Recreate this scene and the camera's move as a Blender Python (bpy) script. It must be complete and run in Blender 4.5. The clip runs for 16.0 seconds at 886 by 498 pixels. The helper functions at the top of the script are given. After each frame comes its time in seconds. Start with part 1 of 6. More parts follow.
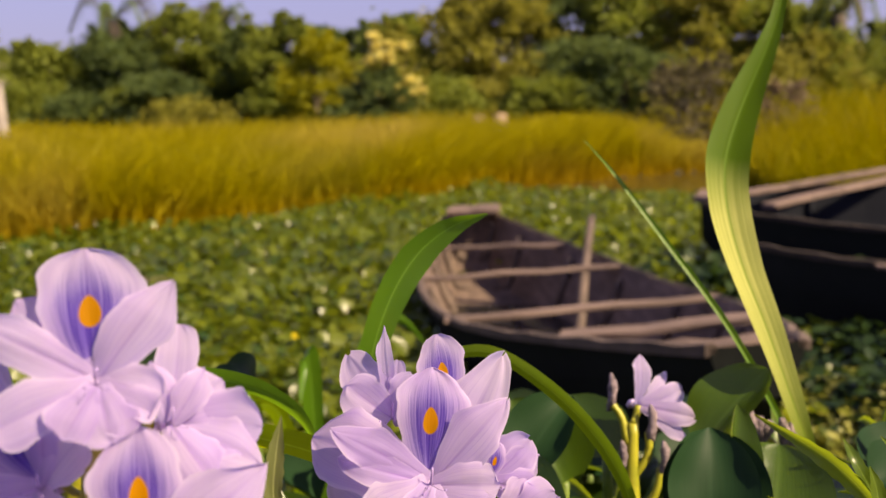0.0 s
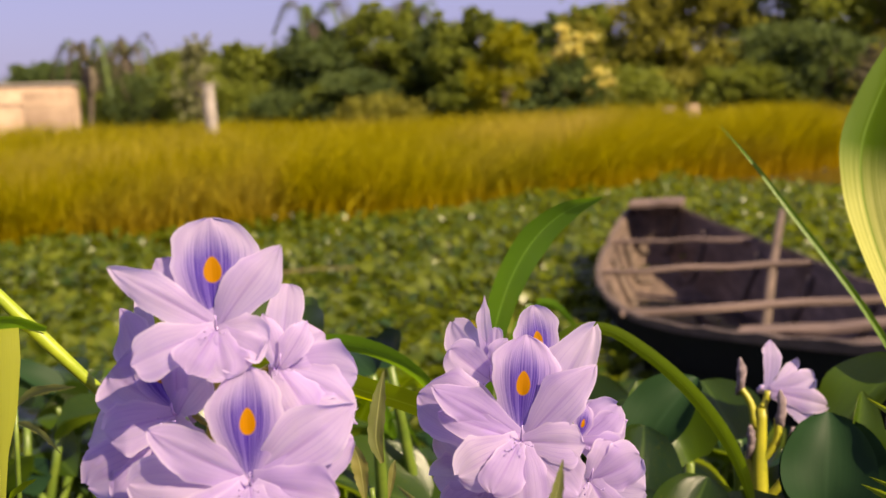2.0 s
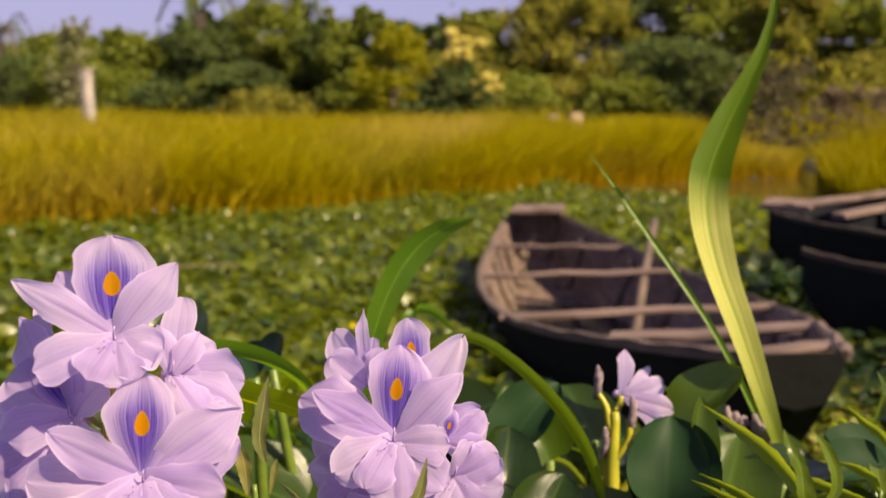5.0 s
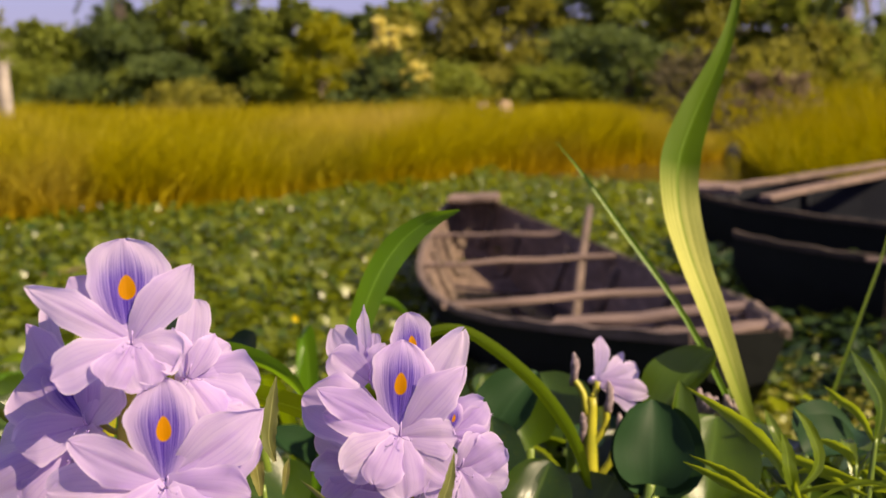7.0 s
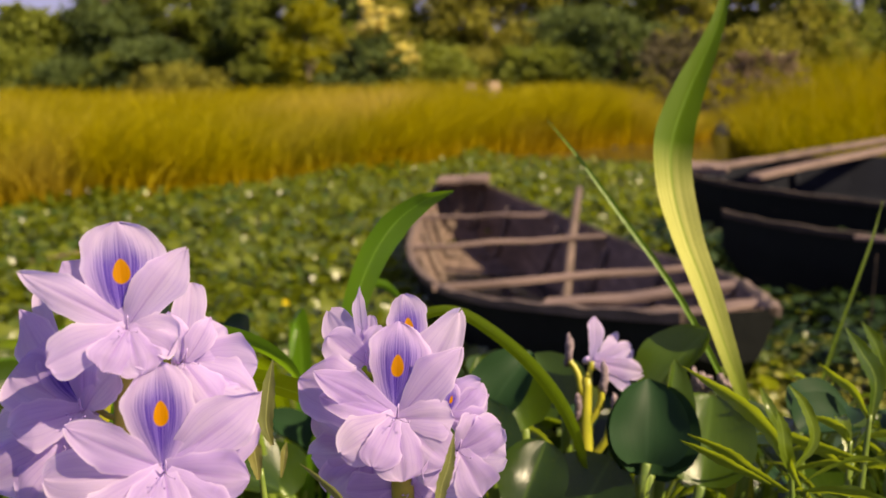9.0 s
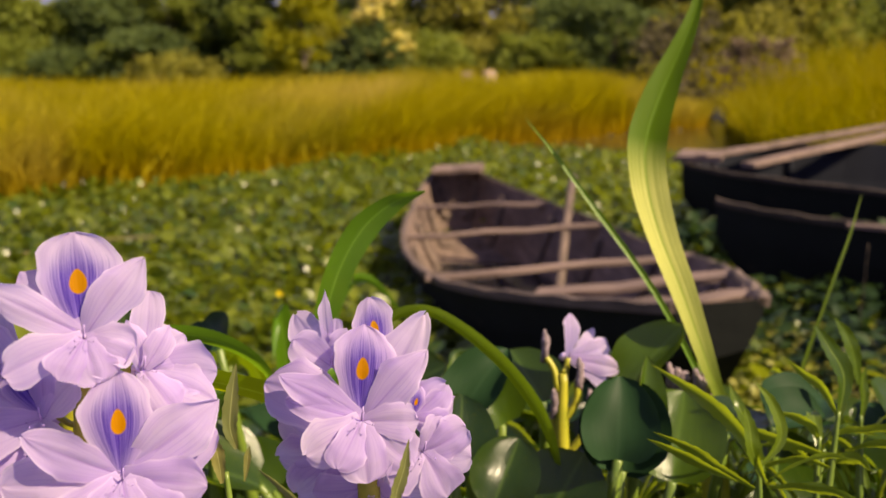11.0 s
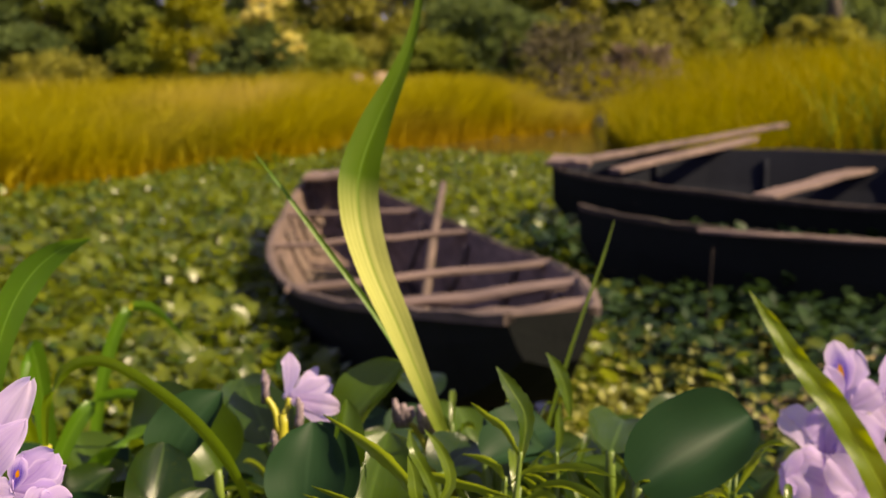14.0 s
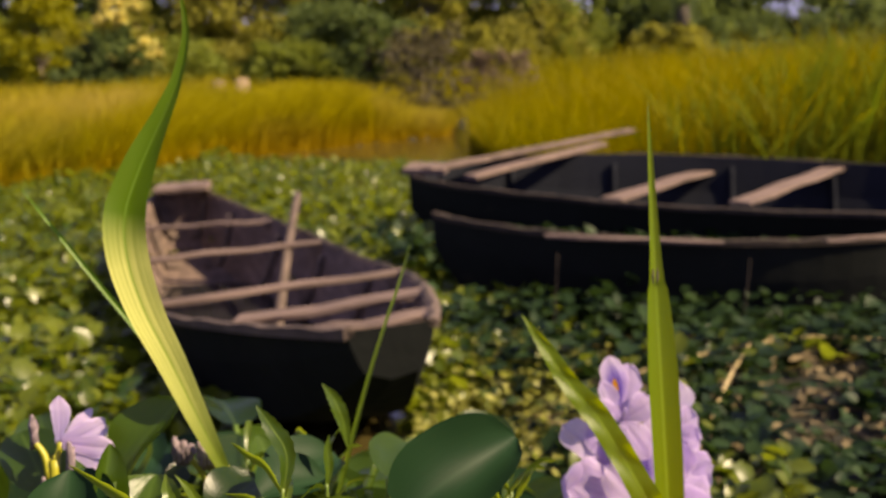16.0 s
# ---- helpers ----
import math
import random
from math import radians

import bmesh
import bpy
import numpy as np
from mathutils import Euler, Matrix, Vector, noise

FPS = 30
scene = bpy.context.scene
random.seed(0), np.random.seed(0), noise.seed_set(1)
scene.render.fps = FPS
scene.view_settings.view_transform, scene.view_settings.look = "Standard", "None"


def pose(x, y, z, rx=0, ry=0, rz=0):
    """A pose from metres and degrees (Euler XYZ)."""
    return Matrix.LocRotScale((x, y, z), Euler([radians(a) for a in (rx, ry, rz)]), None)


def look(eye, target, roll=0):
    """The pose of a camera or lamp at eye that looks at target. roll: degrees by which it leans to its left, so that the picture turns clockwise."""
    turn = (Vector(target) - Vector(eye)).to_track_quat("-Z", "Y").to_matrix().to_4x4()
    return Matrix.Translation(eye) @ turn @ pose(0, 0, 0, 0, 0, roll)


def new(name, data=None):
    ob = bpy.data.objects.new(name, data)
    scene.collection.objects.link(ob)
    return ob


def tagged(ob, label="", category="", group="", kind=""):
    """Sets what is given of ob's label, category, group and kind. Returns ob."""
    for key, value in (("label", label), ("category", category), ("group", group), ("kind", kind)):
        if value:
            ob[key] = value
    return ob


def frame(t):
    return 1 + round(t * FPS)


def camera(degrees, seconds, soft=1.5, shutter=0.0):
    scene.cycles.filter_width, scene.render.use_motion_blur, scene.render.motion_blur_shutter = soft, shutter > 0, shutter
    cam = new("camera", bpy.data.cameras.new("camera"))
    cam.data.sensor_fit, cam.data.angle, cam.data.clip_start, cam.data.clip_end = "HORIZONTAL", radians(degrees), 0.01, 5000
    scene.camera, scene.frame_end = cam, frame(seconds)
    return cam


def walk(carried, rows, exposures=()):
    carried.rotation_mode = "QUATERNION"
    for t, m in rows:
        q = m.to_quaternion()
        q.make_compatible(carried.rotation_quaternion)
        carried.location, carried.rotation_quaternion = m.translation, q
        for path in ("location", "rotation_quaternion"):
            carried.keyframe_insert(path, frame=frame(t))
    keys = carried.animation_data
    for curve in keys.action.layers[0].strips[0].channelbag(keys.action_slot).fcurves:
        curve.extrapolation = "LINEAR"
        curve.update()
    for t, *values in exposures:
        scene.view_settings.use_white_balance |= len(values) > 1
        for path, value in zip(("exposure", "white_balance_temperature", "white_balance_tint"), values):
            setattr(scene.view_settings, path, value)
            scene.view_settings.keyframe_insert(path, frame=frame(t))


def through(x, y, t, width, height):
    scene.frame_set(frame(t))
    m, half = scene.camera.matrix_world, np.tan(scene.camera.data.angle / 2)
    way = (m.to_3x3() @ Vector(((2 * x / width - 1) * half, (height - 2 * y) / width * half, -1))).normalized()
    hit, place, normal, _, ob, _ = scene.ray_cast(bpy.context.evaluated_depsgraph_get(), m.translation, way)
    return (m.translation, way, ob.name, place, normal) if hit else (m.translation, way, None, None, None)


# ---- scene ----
cam = camera(50.6, 16.0)
PATH = [
    (0, (0.0000, 0.0000, 0.9163), (-0.0941, 0.9850, 0.7718), -0.76),
    (0.5, (0.0034, -0.0034, 0.9146), (-0.1056, 0.9801, 0.7682), -0.90),
    (1, (0.0119, -0.0051, 0.9171), (-0.1475, 0.9710, 0.7720), -1.10),
    (1.5, (0.0255, -0.0145, 0.9146), (-0.1971, 0.9497, 0.7680), -1.37),
    (2, (0.0382, -0.0263, 0.9137), (-0.2501, 0.9196, 0.7670), -1.74),
    (2.5, (0.0485, -0.0357, 0.9171), (-0.2678, 0.9010, 0.7694), -1.23),
    (3, (0.0553, -0.0399, 0.9239), (-0.2647, 0.8960, 0.7762), -1.04),
    (3.5, (0.0561, -0.0408, 0.9265), (-0.2636, 0.8957, 0.7797), -0.93),
    (4, (0.0595, -0.0442, 0.9265), (-0.2609, 0.8915, 0.7808), -0.70),
    (4.5, (0.0570, -0.0476, 0.9299), (-0.2349, 0.8974, 0.7822), -0.31),
    (5, (0.0485, -0.0587, 0.9265), (-0.1204, 0.9158, 0.7783), 0.84),
    (5.2, (0.0467, -0.0595, 0.9273), (-0.0866, 0.9209, 0.7803), 0.89),
    (7.5, (0.0170, -0.0638, 0.9282), (-0.0775, 0.9186, 0.7649), -0.06),
    (8, (0.0187, -0.0620, 0.9282), (-0.0726, 0.9191, 0.7606), -0.30),
    (8.5, (0.0170, -0.0654, 0.9282), (-0.0709, 0.9153, 0.7561), -0.36),
    (9, (0.0170, -0.0612, 0.9273), (-0.0683, 0.9187, 0.7500), -0.36),
    (11.5, (0.0450, -0.0620, 0.9375), (-0.0377, 0.9158, 0.7471), -0.68),
    (12, (0.0663, -0.0570, 0.9418), (-0.0163, 0.9208, 0.7514), -0.82),
    (12.5, (0.0892, -0.0459, 0.9460), (0.0161, 0.9332, 0.7557), -1.05),
    (13, (0.1088, -0.0416, 0.9460), (0.0648, 0.9387, 0.7546), -0.73),
    (13.5, (0.1309, -0.0365, 0.9477), (0.1217, 0.9450, 0.7558), -0.34),
    (14, (0.1505, -0.0433, 0.9546), (0.1773, 0.9384, 0.7659), -0.20),
    (14.5, (0.1691, -0.0510, 0.9605), (0.2334, 0.9295, 0.7769), 0.19),
    (15, (0.1836, -0.0553, 0.9665), (0.2769, 0.9235, 0.7852), -0.10),
    (15.5, (0.1997, -0.0570, 0.9698), (0.3342, 0.9169, 0.7867), -0.19),
    (16, (0.2142, -0.0553, 0.9741), (0.3777, 0.9143, 0.7897), -0.33),
]
walk(cam, [(t, look(eye, target, roll)) for t, eye, target, roll in PATH], [(0.0, 1.08, 8300.0, 15.0), (16.0, 1.08, 8300.0, 15.0)])
cam.data.dof.use_dof = True
cam.data.dof.focus_distance = 0.36
cam.data.dof.aperture_fstop = 13.0

# ---- world and sun ----
SUN_TO = Vector((0.66, -0.28, 0.66)).normalized()
world = bpy.data.worlds.new("sky_world")
scene.world = world
world.use_nodes = True
wn = world.node_tree.nodes
wl = world.node_tree.links
sky = wn.new("ShaderNodeTexSky")
sky.sky_type = "NISHITA"
sky.sun_disc = False
sky.sun_elevation = math.asin(SUN_TO.z)
sky.sun_rotation = math.atan2(SUN_TO.x, SUN_TO.y)
sky.air_density = 1.4
sky.dust_density = 1.6
sky.ozone_density = 4.0
tone = wn.new("ShaderNodeMix")
tone.data_type = "RGBA"
tone.blend_type = "MULTIPLY"
tone.inputs["Factor"].default_value = 1.0
tone.inputs["B"].default_value = (0.72, 0.71, 1.24, 1)
haze = wn.new("ShaderNodeMix")
haze.data_type = "RGBA"
haze.inputs["Factor"].default_value = 0.65
haze.inputs["B"].default_value = (2.15, 2.30, 4.70, 1)
wl.new(tone.outputs["Result"], haze.inputs["A"])
wl.new(sky.outputs["Color"], tone.inputs["A"])
wl.new(haze.outputs["Result"], wn["Background"].inputs["Color"])
wn["Background"].inputs["Strength"].default_value = 0.080

sun = new("sun", bpy.data.lights.new("sun", "SUN"))
sun.data.energy = 5.0
sun.data.angle = radians(0.6)
sun.data.color = (1.0, 0.90, 0.70)
sun.matrix_world = look(SUN_TO * 50, (0, 0, 0))

# ---- materials ----
def mat_base(name):
    m = bpy.data.materials.new(name)
    m.use_nodes = True
    nt = m.node_tree
    nt.nodes.clear()
    out = nt.nodes.new("ShaderNodeOutputMaterial")
    return m, nt, out


def node(nt, kind, **inputs):
    n = nt.nodes.new(kind)
    for key, value in inputs.items():
        n.inputs[key.replace("_", " ")].default_value = value
    return n


def ramp(nt, fac, stops):
    r = nt.nodes.new("ShaderNodeValToRGB")
    els = r.color_ramp.elements
    while len(els) < len(stops):
        els.new(0.5)
    for e, (p, c) in zip(els, stops):
        e.position = p
        e.color = (*c, 1)
    nt.links.new(fac, r.inputs["Fac"])
    return r.outputs["Color"]


def mixc(nt, fac, a, b, how="MIX"):
    m = nt.nodes.new("ShaderNodeMix")
    m.data_type = "RGBA"
    m.blend_type = how
    for sock, val in ((m.inputs["Factor"], fac), (m.inputs["A"], a), (m.inputs["B"], b)):
        if isinstance(val, (int, float)):
            sock.default_value = val
        elif isinstance(val, tuple):
            sock.default_value = (*val, 1)
        else:
            nt.links.new(val, sock)
    return m.outputs["Result"]


def calc(nt, op, a, b=0.0, clamp=False):
    m = nt.nodes.new("ShaderNodeMath")
    m.operation = op
    m.use_clamp = clamp
    for sock, val in zip(m.inputs, (a, b)):
        if isinstance(val, (int, float)):
            sock.default_value = val
        else:
            nt.links.new(val, sock)
    return m.outputs[0]


def noise_fac(nt, vec, scale, detail=3.0, stretch=(1, 1, 1), rough=0.55):
    mp = nt.nodes.new("ShaderNodeMapping")
    mp.inputs["Scale"].default_value = stretch
    nt.links.new(vec, mp.inputs["Vector"])
    n = node(nt, "ShaderNodeTexNoise", Scale=scale, Detail=detail, Roughness=rough)
    nt.links.new(mp.outputs["Vector"], n.inputs["Vector"])
    return n.outputs["Fac"]


def coords(nt):
    return nt.nodes.new("ShaderNodeTexCoord").outputs


def bump(nt, height, strength, dist=0.01):
    b = node(nt, "ShaderNodeBump", Strength=strength, Distance=dist)
    nt.links.new(height, b.inputs["Height"])
    return b.outputs["Normal"]


def principled(nt, color, rough=0.5, normal=None, spec=0.5, metal=0.0):
    p = node(nt, "ShaderNodeBsdfPrincipled", Metallic=metal)
    p.inputs["Specular IOR Level"].default_value = spec
    for sock, val in ((p.inputs["Base Color"], color), (p.inputs["Roughness"], rough)):
        if isinstance(val, tuple):
            sock.default_value = (*val, 1)
        elif isinstance(val, (int, float)):
            sock.default_value = val
        else:
            nt.links.new(val, sock)
    if normal is not None:
        nt.links.new(normal, p.inputs["Normal"])
    return p.outputs["BSDF"]


def thin(nt, out, color, shader, amount, boost=1.0):
    """Mixes light that passes through a thin leaf or petal into its surface."""
    tr = nt.nodes.new("ShaderNodeBsdfTranslucent")
    if isinstance(color, tuple):
        tr.inputs["Color"].default_value = (*color, 1)
    else:
        nt.links.new(color, tr.inputs["Color"])
    ms = nt.nodes.new("ShaderNodeMixShader")
    ms.inputs["Fac"].default_value = amount
    nt.links.new(shader, ms.inputs[1])
    nt.links.new(tr.outputs["BSDF"], ms.inputs[2])
    nt.links.new(ms.outputs["Shader"], out.inputs["Surface"])


def leaf_mat(name, dark, light, through, rough=0.35, amount=0.4, island=False, veins=40.0, rib=0.5, spots=0.25, spec=0.5, lit_foot=False, streak=0.7, relief=0.22):
    m, nt, out = mat_base(name)
    co = coords(nt)
    uv = nt.nodes.new("ShaderNodeSeparateXYZ")
    nt.links.new(co["UV"], uv.inputs[0])
    if island:
        rnd = nt.nodes.new("ShaderNodeNewGeometry").outputs["Random Per Island"]
    else:
        rnd = nt.nodes.new("ShaderNodeObjectInfo").outputs["Random"]
    base = mixc(nt, rnd, dark, light)
    # Sunlight on the lower half, painted as a pale streaked gradient.
    if lit_foot:
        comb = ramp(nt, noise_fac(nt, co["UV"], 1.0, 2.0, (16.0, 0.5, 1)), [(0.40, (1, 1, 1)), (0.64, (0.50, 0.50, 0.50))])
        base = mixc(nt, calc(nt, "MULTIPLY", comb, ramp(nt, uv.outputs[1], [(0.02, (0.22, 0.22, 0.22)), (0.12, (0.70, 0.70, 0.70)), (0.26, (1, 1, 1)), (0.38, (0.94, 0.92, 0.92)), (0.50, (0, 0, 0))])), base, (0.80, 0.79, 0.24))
    lines = noise_fac(nt, co["UV"], 1.0, 2.0, (veins, 1.6, 1))
    base = mixc(nt, calc(nt, "MULTIPLY", lines, streak), base, tuple(c * 0.62 for c in dark), "MIX")
    patch = noise_fac(nt, co["Object"], 28.0, 3.0)
    pf = calc(nt, "MULTIPLY", calc(nt, "SUBTRACT", patch, 0.55, True), spots * 6, True)
    base = mixc(nt, pf, base, (light[0] * 1.25 + 0.03, light[1] * 1.02, light[2] * 0.6))
    off = calc(nt, "ABSOLUTE", calc(nt, "SUBTRACT", uv.outputs[0], 0.5))
    midrib = calc(nt, "MULTIPLY", calc(nt, "SUBTRACT", 0.04, off, True), 25 * rib, True)
    base = mixc(nt, midrib, base, tuple(min(1, c * 1.7 + 0.03) for c in light))
    height = calc(nt, "ADD", lines, calc(nt, "MULTIPLY", midrib, -0.6))
    sh = principled(nt, base, rough, bump(nt, height, relief, 0.0015), spec)
    back = mixc(nt, 0.55, base, through)
    thin(nt, out, back, sh, amount)
    return m


def petal_mat(name, banner=False):
    m, nt, out = mat_base(name)
    co = coords(nt)
    uv = nt.nodes.new("ShaderNodeSeparateXYZ")
    nt.links.new(co["UV"], uv.inputs[0])
    u = calc(nt, "SUBTRACT", uv.outputs[0], 0.5)
    v = uv.outputs[1]
    rnd = nt.nodes.new("ShaderNodeObjectInfo").outputs["Random"]
    pale = mixc(nt, rnd, (0.60, 0.465, 0.755), (0.75, 0.635, 0.83))
    soft = noise_fac(nt, co["Object"], 60.0, 2.0)
    pale = mixc(nt, calc(nt, "MULTIPLY", soft, 0.45), pale, (0.50, 0.365, 0.69))
    white = calc(nt, "MULTIPLY", calc(nt, "SUBTRACT", noise_fac(nt, co["Object"], 34.0, 2.0), 0.50, True), 3.0, True)
    pale = mixc(nt, calc(nt, "MULTIPLY", white, 0.8), pale, (0.84, 0.77, 0.87))
    streak = noise_fac(nt, co["UV"], 1.0, 2.0, (44.0, 1.1, 1))
    sf = calc(nt, "MULTIPLY", calc(nt, "SUBTRACT", streak, 0.46, True), 1.8, True)
    col = mixc(nt, sf, pale, (0.44, 0.29, 0.66))
    rim = calc(nt, "MULTIPLY", calc(nt, "SUBTRACT", calc(nt, "ABSOLUTE", u), 0.43, True), 9.0, True)
    col = mixc(nt, rim, col, (0.80, 0.70, 0.85))
    au = calc(nt, "ABSOLUTE", u)
    rib = calc(nt, "MULTIPLY", calc(nt, "SUBTRACT", 0.05, au, True), 9.0 if banner else 11.0, True)
    fade = calc(nt, "SUBTRACT", 1.0, v, True)
    col = mixc(nt, calc(nt, "MULTIPLY", rib, calc(nt, "ADD", fade, 0.15)), col, (0.36, 0.17, 0.58))
    if banner:
        du = calc(nt, "DIVIDE", u, 0.44)
        dv = calc(nt, "DIVIDE", calc(nt, "SUBTRACT", v, 0.44), 0.50)
        d = calc(nt, "SQRT", calc(nt, "ADD", calc(nt, "MULTIPLY", du, du), calc(nt, "MULTIPLY", dv, dv)))
        d = calc(nt, "ADD", d, calc(nt, "MULTIPLY", calc(nt, "SUBTRACT", streak, 0.5), 0.9))
        patch = ramp(nt, d, [(0.0, (1, 1, 1)), (0.45, (0.92, 0.92, 0.92)), (0.72, (0.55, 0.55, 0.55)), (1.08, (0, 0, 0))])
        col = mixc(nt, patch, col, mixc(nt, ramp(nt, streak, [(0.38, (0, 0, 0)), (0.62, (1, 1, 1))]), (0.085, 0.035, 0.40), (0.23, 0.145, 0.60)))
        ev = calc(nt, "SUBTRACT", v, 0.53)
        narrow = calc(nt, "ADD", 0.112, calc(nt, "MULTIPLY", ev, -0.30))
        eu = calc(nt, "DIVIDE", u, calc(nt, "MAXIMUM", narrow, 0.02))
        ew = calc(nt, "DIVIDE", ev, 0.125)
        e = calc(nt, "ADD", calc(nt, "MULTIPLY", eu, eu), calc(nt, "MULTIPLY", ew, ew))
        spot = ramp(nt, e, [(0.0, (1, 1, 1)), (0.80, (1, 1, 1)), (1.0, (0, 0, 0))])
        col = mixc(nt, spot, col, (0.74, 0.30, 0.006))
    crinkle = noise_fac(nt, co["Object"], 170.0, 2.0, (1, 0.5, 1))
    height = calc(nt, "ADD", calc(nt, "ADD", streak, calc(nt, "MULTIPLY", rib, -0.8)), calc(nt, "MULTIPLY", crinkle, 1.6))
    sh = principled(nt, col, 0.50, bump(nt, height, 0.22, 0.0010), 0.30)
    thin(nt, out, col, sh, 0.68)
    return m


def wood_mat(name, a, b, along=1, rough=0.8, grain=26.0, tar=None, damp=0.0):
    m, nt, out = mat_base(name)
    co = coords(nt)
    st = [9.0, 9.0, 9.0]
    st[along] = 0.7
    g = noise_fac(nt, co["Object"], grain / 9, 6.0, tuple(st), 0.65)
    big = noise_fac(nt, co["Object"], 3.5, 4.0)
    rnd = nt.nodes.new("ShaderNodeObjectInfo").outputs["Random"]
    col = ramp(nt, g, [(0.28, a), (0.5, tuple((x + y) / 2 for x, y in zip(a, b))), (0.72, b)])
    stain = calc(nt, "MULTIPLY", calc(nt, "SUBTRACT", big, 0.48, True), 3.0, True)
    col = mixc(nt, calc(nt, "MULTIPLY", stain, 0.6), col, tuple(c * 0.35 for c in a))
    col = mixc(nt, calc(nt, "MULTIPLY", rnd, 0.25), col, tuple(c * 0.6 for c in b))
    if tar:
        wear = noise_fac(nt, co["Object"], 7.0, 6.0, (1, 1, 2.5))
        wf = calc(nt, "MULTIPLY", calc(nt, "SUBTRACT", wear, 0.66, True), 4.0, True)
        col = mixc(nt, wf, mixc(nt, big, tar, tuple(c * 2.2 for c in tar)), tuple(c * 0.5 for c in a))
    nt.links.new(principled(nt, col, rough, bump(nt, g, 0.5, 0.006), 0.05 if tar else 0.25), out.inputs["Surface"])
    return m


def plain_mat(name, a, b, scale=12.0, rough=0.8, bumpy=0.3, dist=0.01, spec=0.4, island=False):
    m, nt, out = mat_base(name)
    co = coords(nt)
    n1 = noise_fac(nt, co["Object"], scale, 5.0)
    n2 = noise_fac(nt, co["Object"], scale * 7, 3.0)
    f = calc(nt, "ADD", calc(nt, "MULTIPLY", n1, 0.7), calc(nt, "MULTIPLY", n2, 0.3))
    col = ramp(nt, f, [(0.33, a), (0.66, b)])
    if island:
        rnd = nt.nodes.new("ShaderNodeNewGeometry").outputs["Random Per Island"]
        col = mixc(nt, calc(nt, "MULTIPLY", rnd, 0.5), col, tuple(c * 0.5 for c in a))
    nt.links.new(principled(nt, col, rough, bump(nt, f, bumpy, dist), spec), out.inputs["Surface"])
    return m


def grass_mat(name, foot, low, high, amount=0.60, pale=0.6):
    m, nt, out = mat_base(name)
    co = coords(nt)
    uv = nt.nodes.new("ShaderNodeSeparateXYZ")
    nt.links.new(co["UV"], uv.inputs[0])
    rnd = nt.nodes.new("ShaderNodeNewGeometry").outputs["Random Per Island"]
    drift = noise_fac(nt, co["Object"], 0.35, 3.0)
    tip = mixc(nt, calc(nt, "ADD", calc(nt, "MULTIPLY", rnd, 0.4), calc(nt, "MULTIPLY", drift, 0.6), True), low, high)
    dry = calc(nt, "MULTIPLY", calc(nt, "SUBTRACT", noise_fac(nt, co["Object"], 0.55, 3.0, (1, 0.45, 1)), 0.50, True), 4.0, True)
    tip = mixc(nt, calc(nt, "MULTIPLY", dry, pale), tip, (0.58, 0.43, 0.11))
    green = calc(nt, "MULTIPLY", calc(nt, "SUBTRACT", noise_fac(nt, co["Object"], 0.8, 3.0, (0.6, 1, 1)), 0.54, True), 4.0, True)
    tip = mixc(nt, calc(nt, "MULTIPLY", green, 0.55), tip, (0.15, 0.17, 0.008))
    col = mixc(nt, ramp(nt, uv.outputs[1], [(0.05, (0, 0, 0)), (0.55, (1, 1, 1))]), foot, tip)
    sh = principled(nt, col, 0.6, None, 0.10)
    thin(nt, out, col, sh, amount)
    return m


MAT_PETAL = petal_mat("lilac_petal")
MAT_BANNER = petal_mat("marked_petal", True)
MAT_THROAT = plain_mat("petal_throat", (0.50, 0.36, 0.62), (0.66, 0.52, 0.74), 120, 0.6, 0.1, 0.001)
MAT_PISTIL = plain_mat("pistil_lilac", (0.30, 0.21, 0.44), (0.42, 0.31, 0.56), 200, 0.5, 0.1, 0.0005)
MAT_ANTHER = plain_mat("anther_violet", (0.28, 0.19, 0.44), (0.40, 0.30, 0.56), 200, 0.6, 0.1, 0.0005)
MAT_STALK = plain_mat("flower_stalk_green", (0.19, 0.20, 0.014), (0.32, 0.30, 0.025), 60, 0.45, 0.2, 0.001)
MAT_WITHER = plain_mat("withered_flower", (0.055, 0.042, 0.048), (0.30, 0.23, 0.25), 240, 0.85, 0.9, 0.002)
MAT_HY = leaf_mat("hyacinth_leaf", (0.007, 0.024, 0.004), (0.062, 0.120, 0.008), (0.30, 0.42, 0.015), 0.28, 0.40, veins=60, rib=0.25, spots=0.25, spec=0.42)
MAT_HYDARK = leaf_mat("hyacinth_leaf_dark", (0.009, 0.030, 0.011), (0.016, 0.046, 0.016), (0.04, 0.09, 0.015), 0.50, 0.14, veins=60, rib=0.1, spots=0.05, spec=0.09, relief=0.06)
MAT_HYMAT = leaf_mat("floating_leaf", (0.020, 0.055, 0.006), (0.185, 0.215, 0.016), (0.32, 0.38, 0.02), 0.30, 0.42, island=True, veins=20, rib=0.2, spec=0.38)
# Leaf green darkened so its colour carries the shade around the boats.
MAT_SHADELEAF = leaf_mat("shade_dark_leaf", (0.006, 0.020, 0.007), (0.030, 0.062, 0.014), (0.06, 0.12, 0.015), 0.50, 0.25, island=True, veins=12, rib=0.1, spots=0.05, spec=0.16)
# Small leaf green made paler so its colour carries the sunlight.
MAT_SUNLEAF = leaf_mat("sunlit_small_leaf", (0.12, 0.15, 0.012), (0.46, 0.44, 0.13), (0.50, 0.50, 0.08), 0.40, 0.40, island=True, veins=12, rib=0.2, spec=0.4)
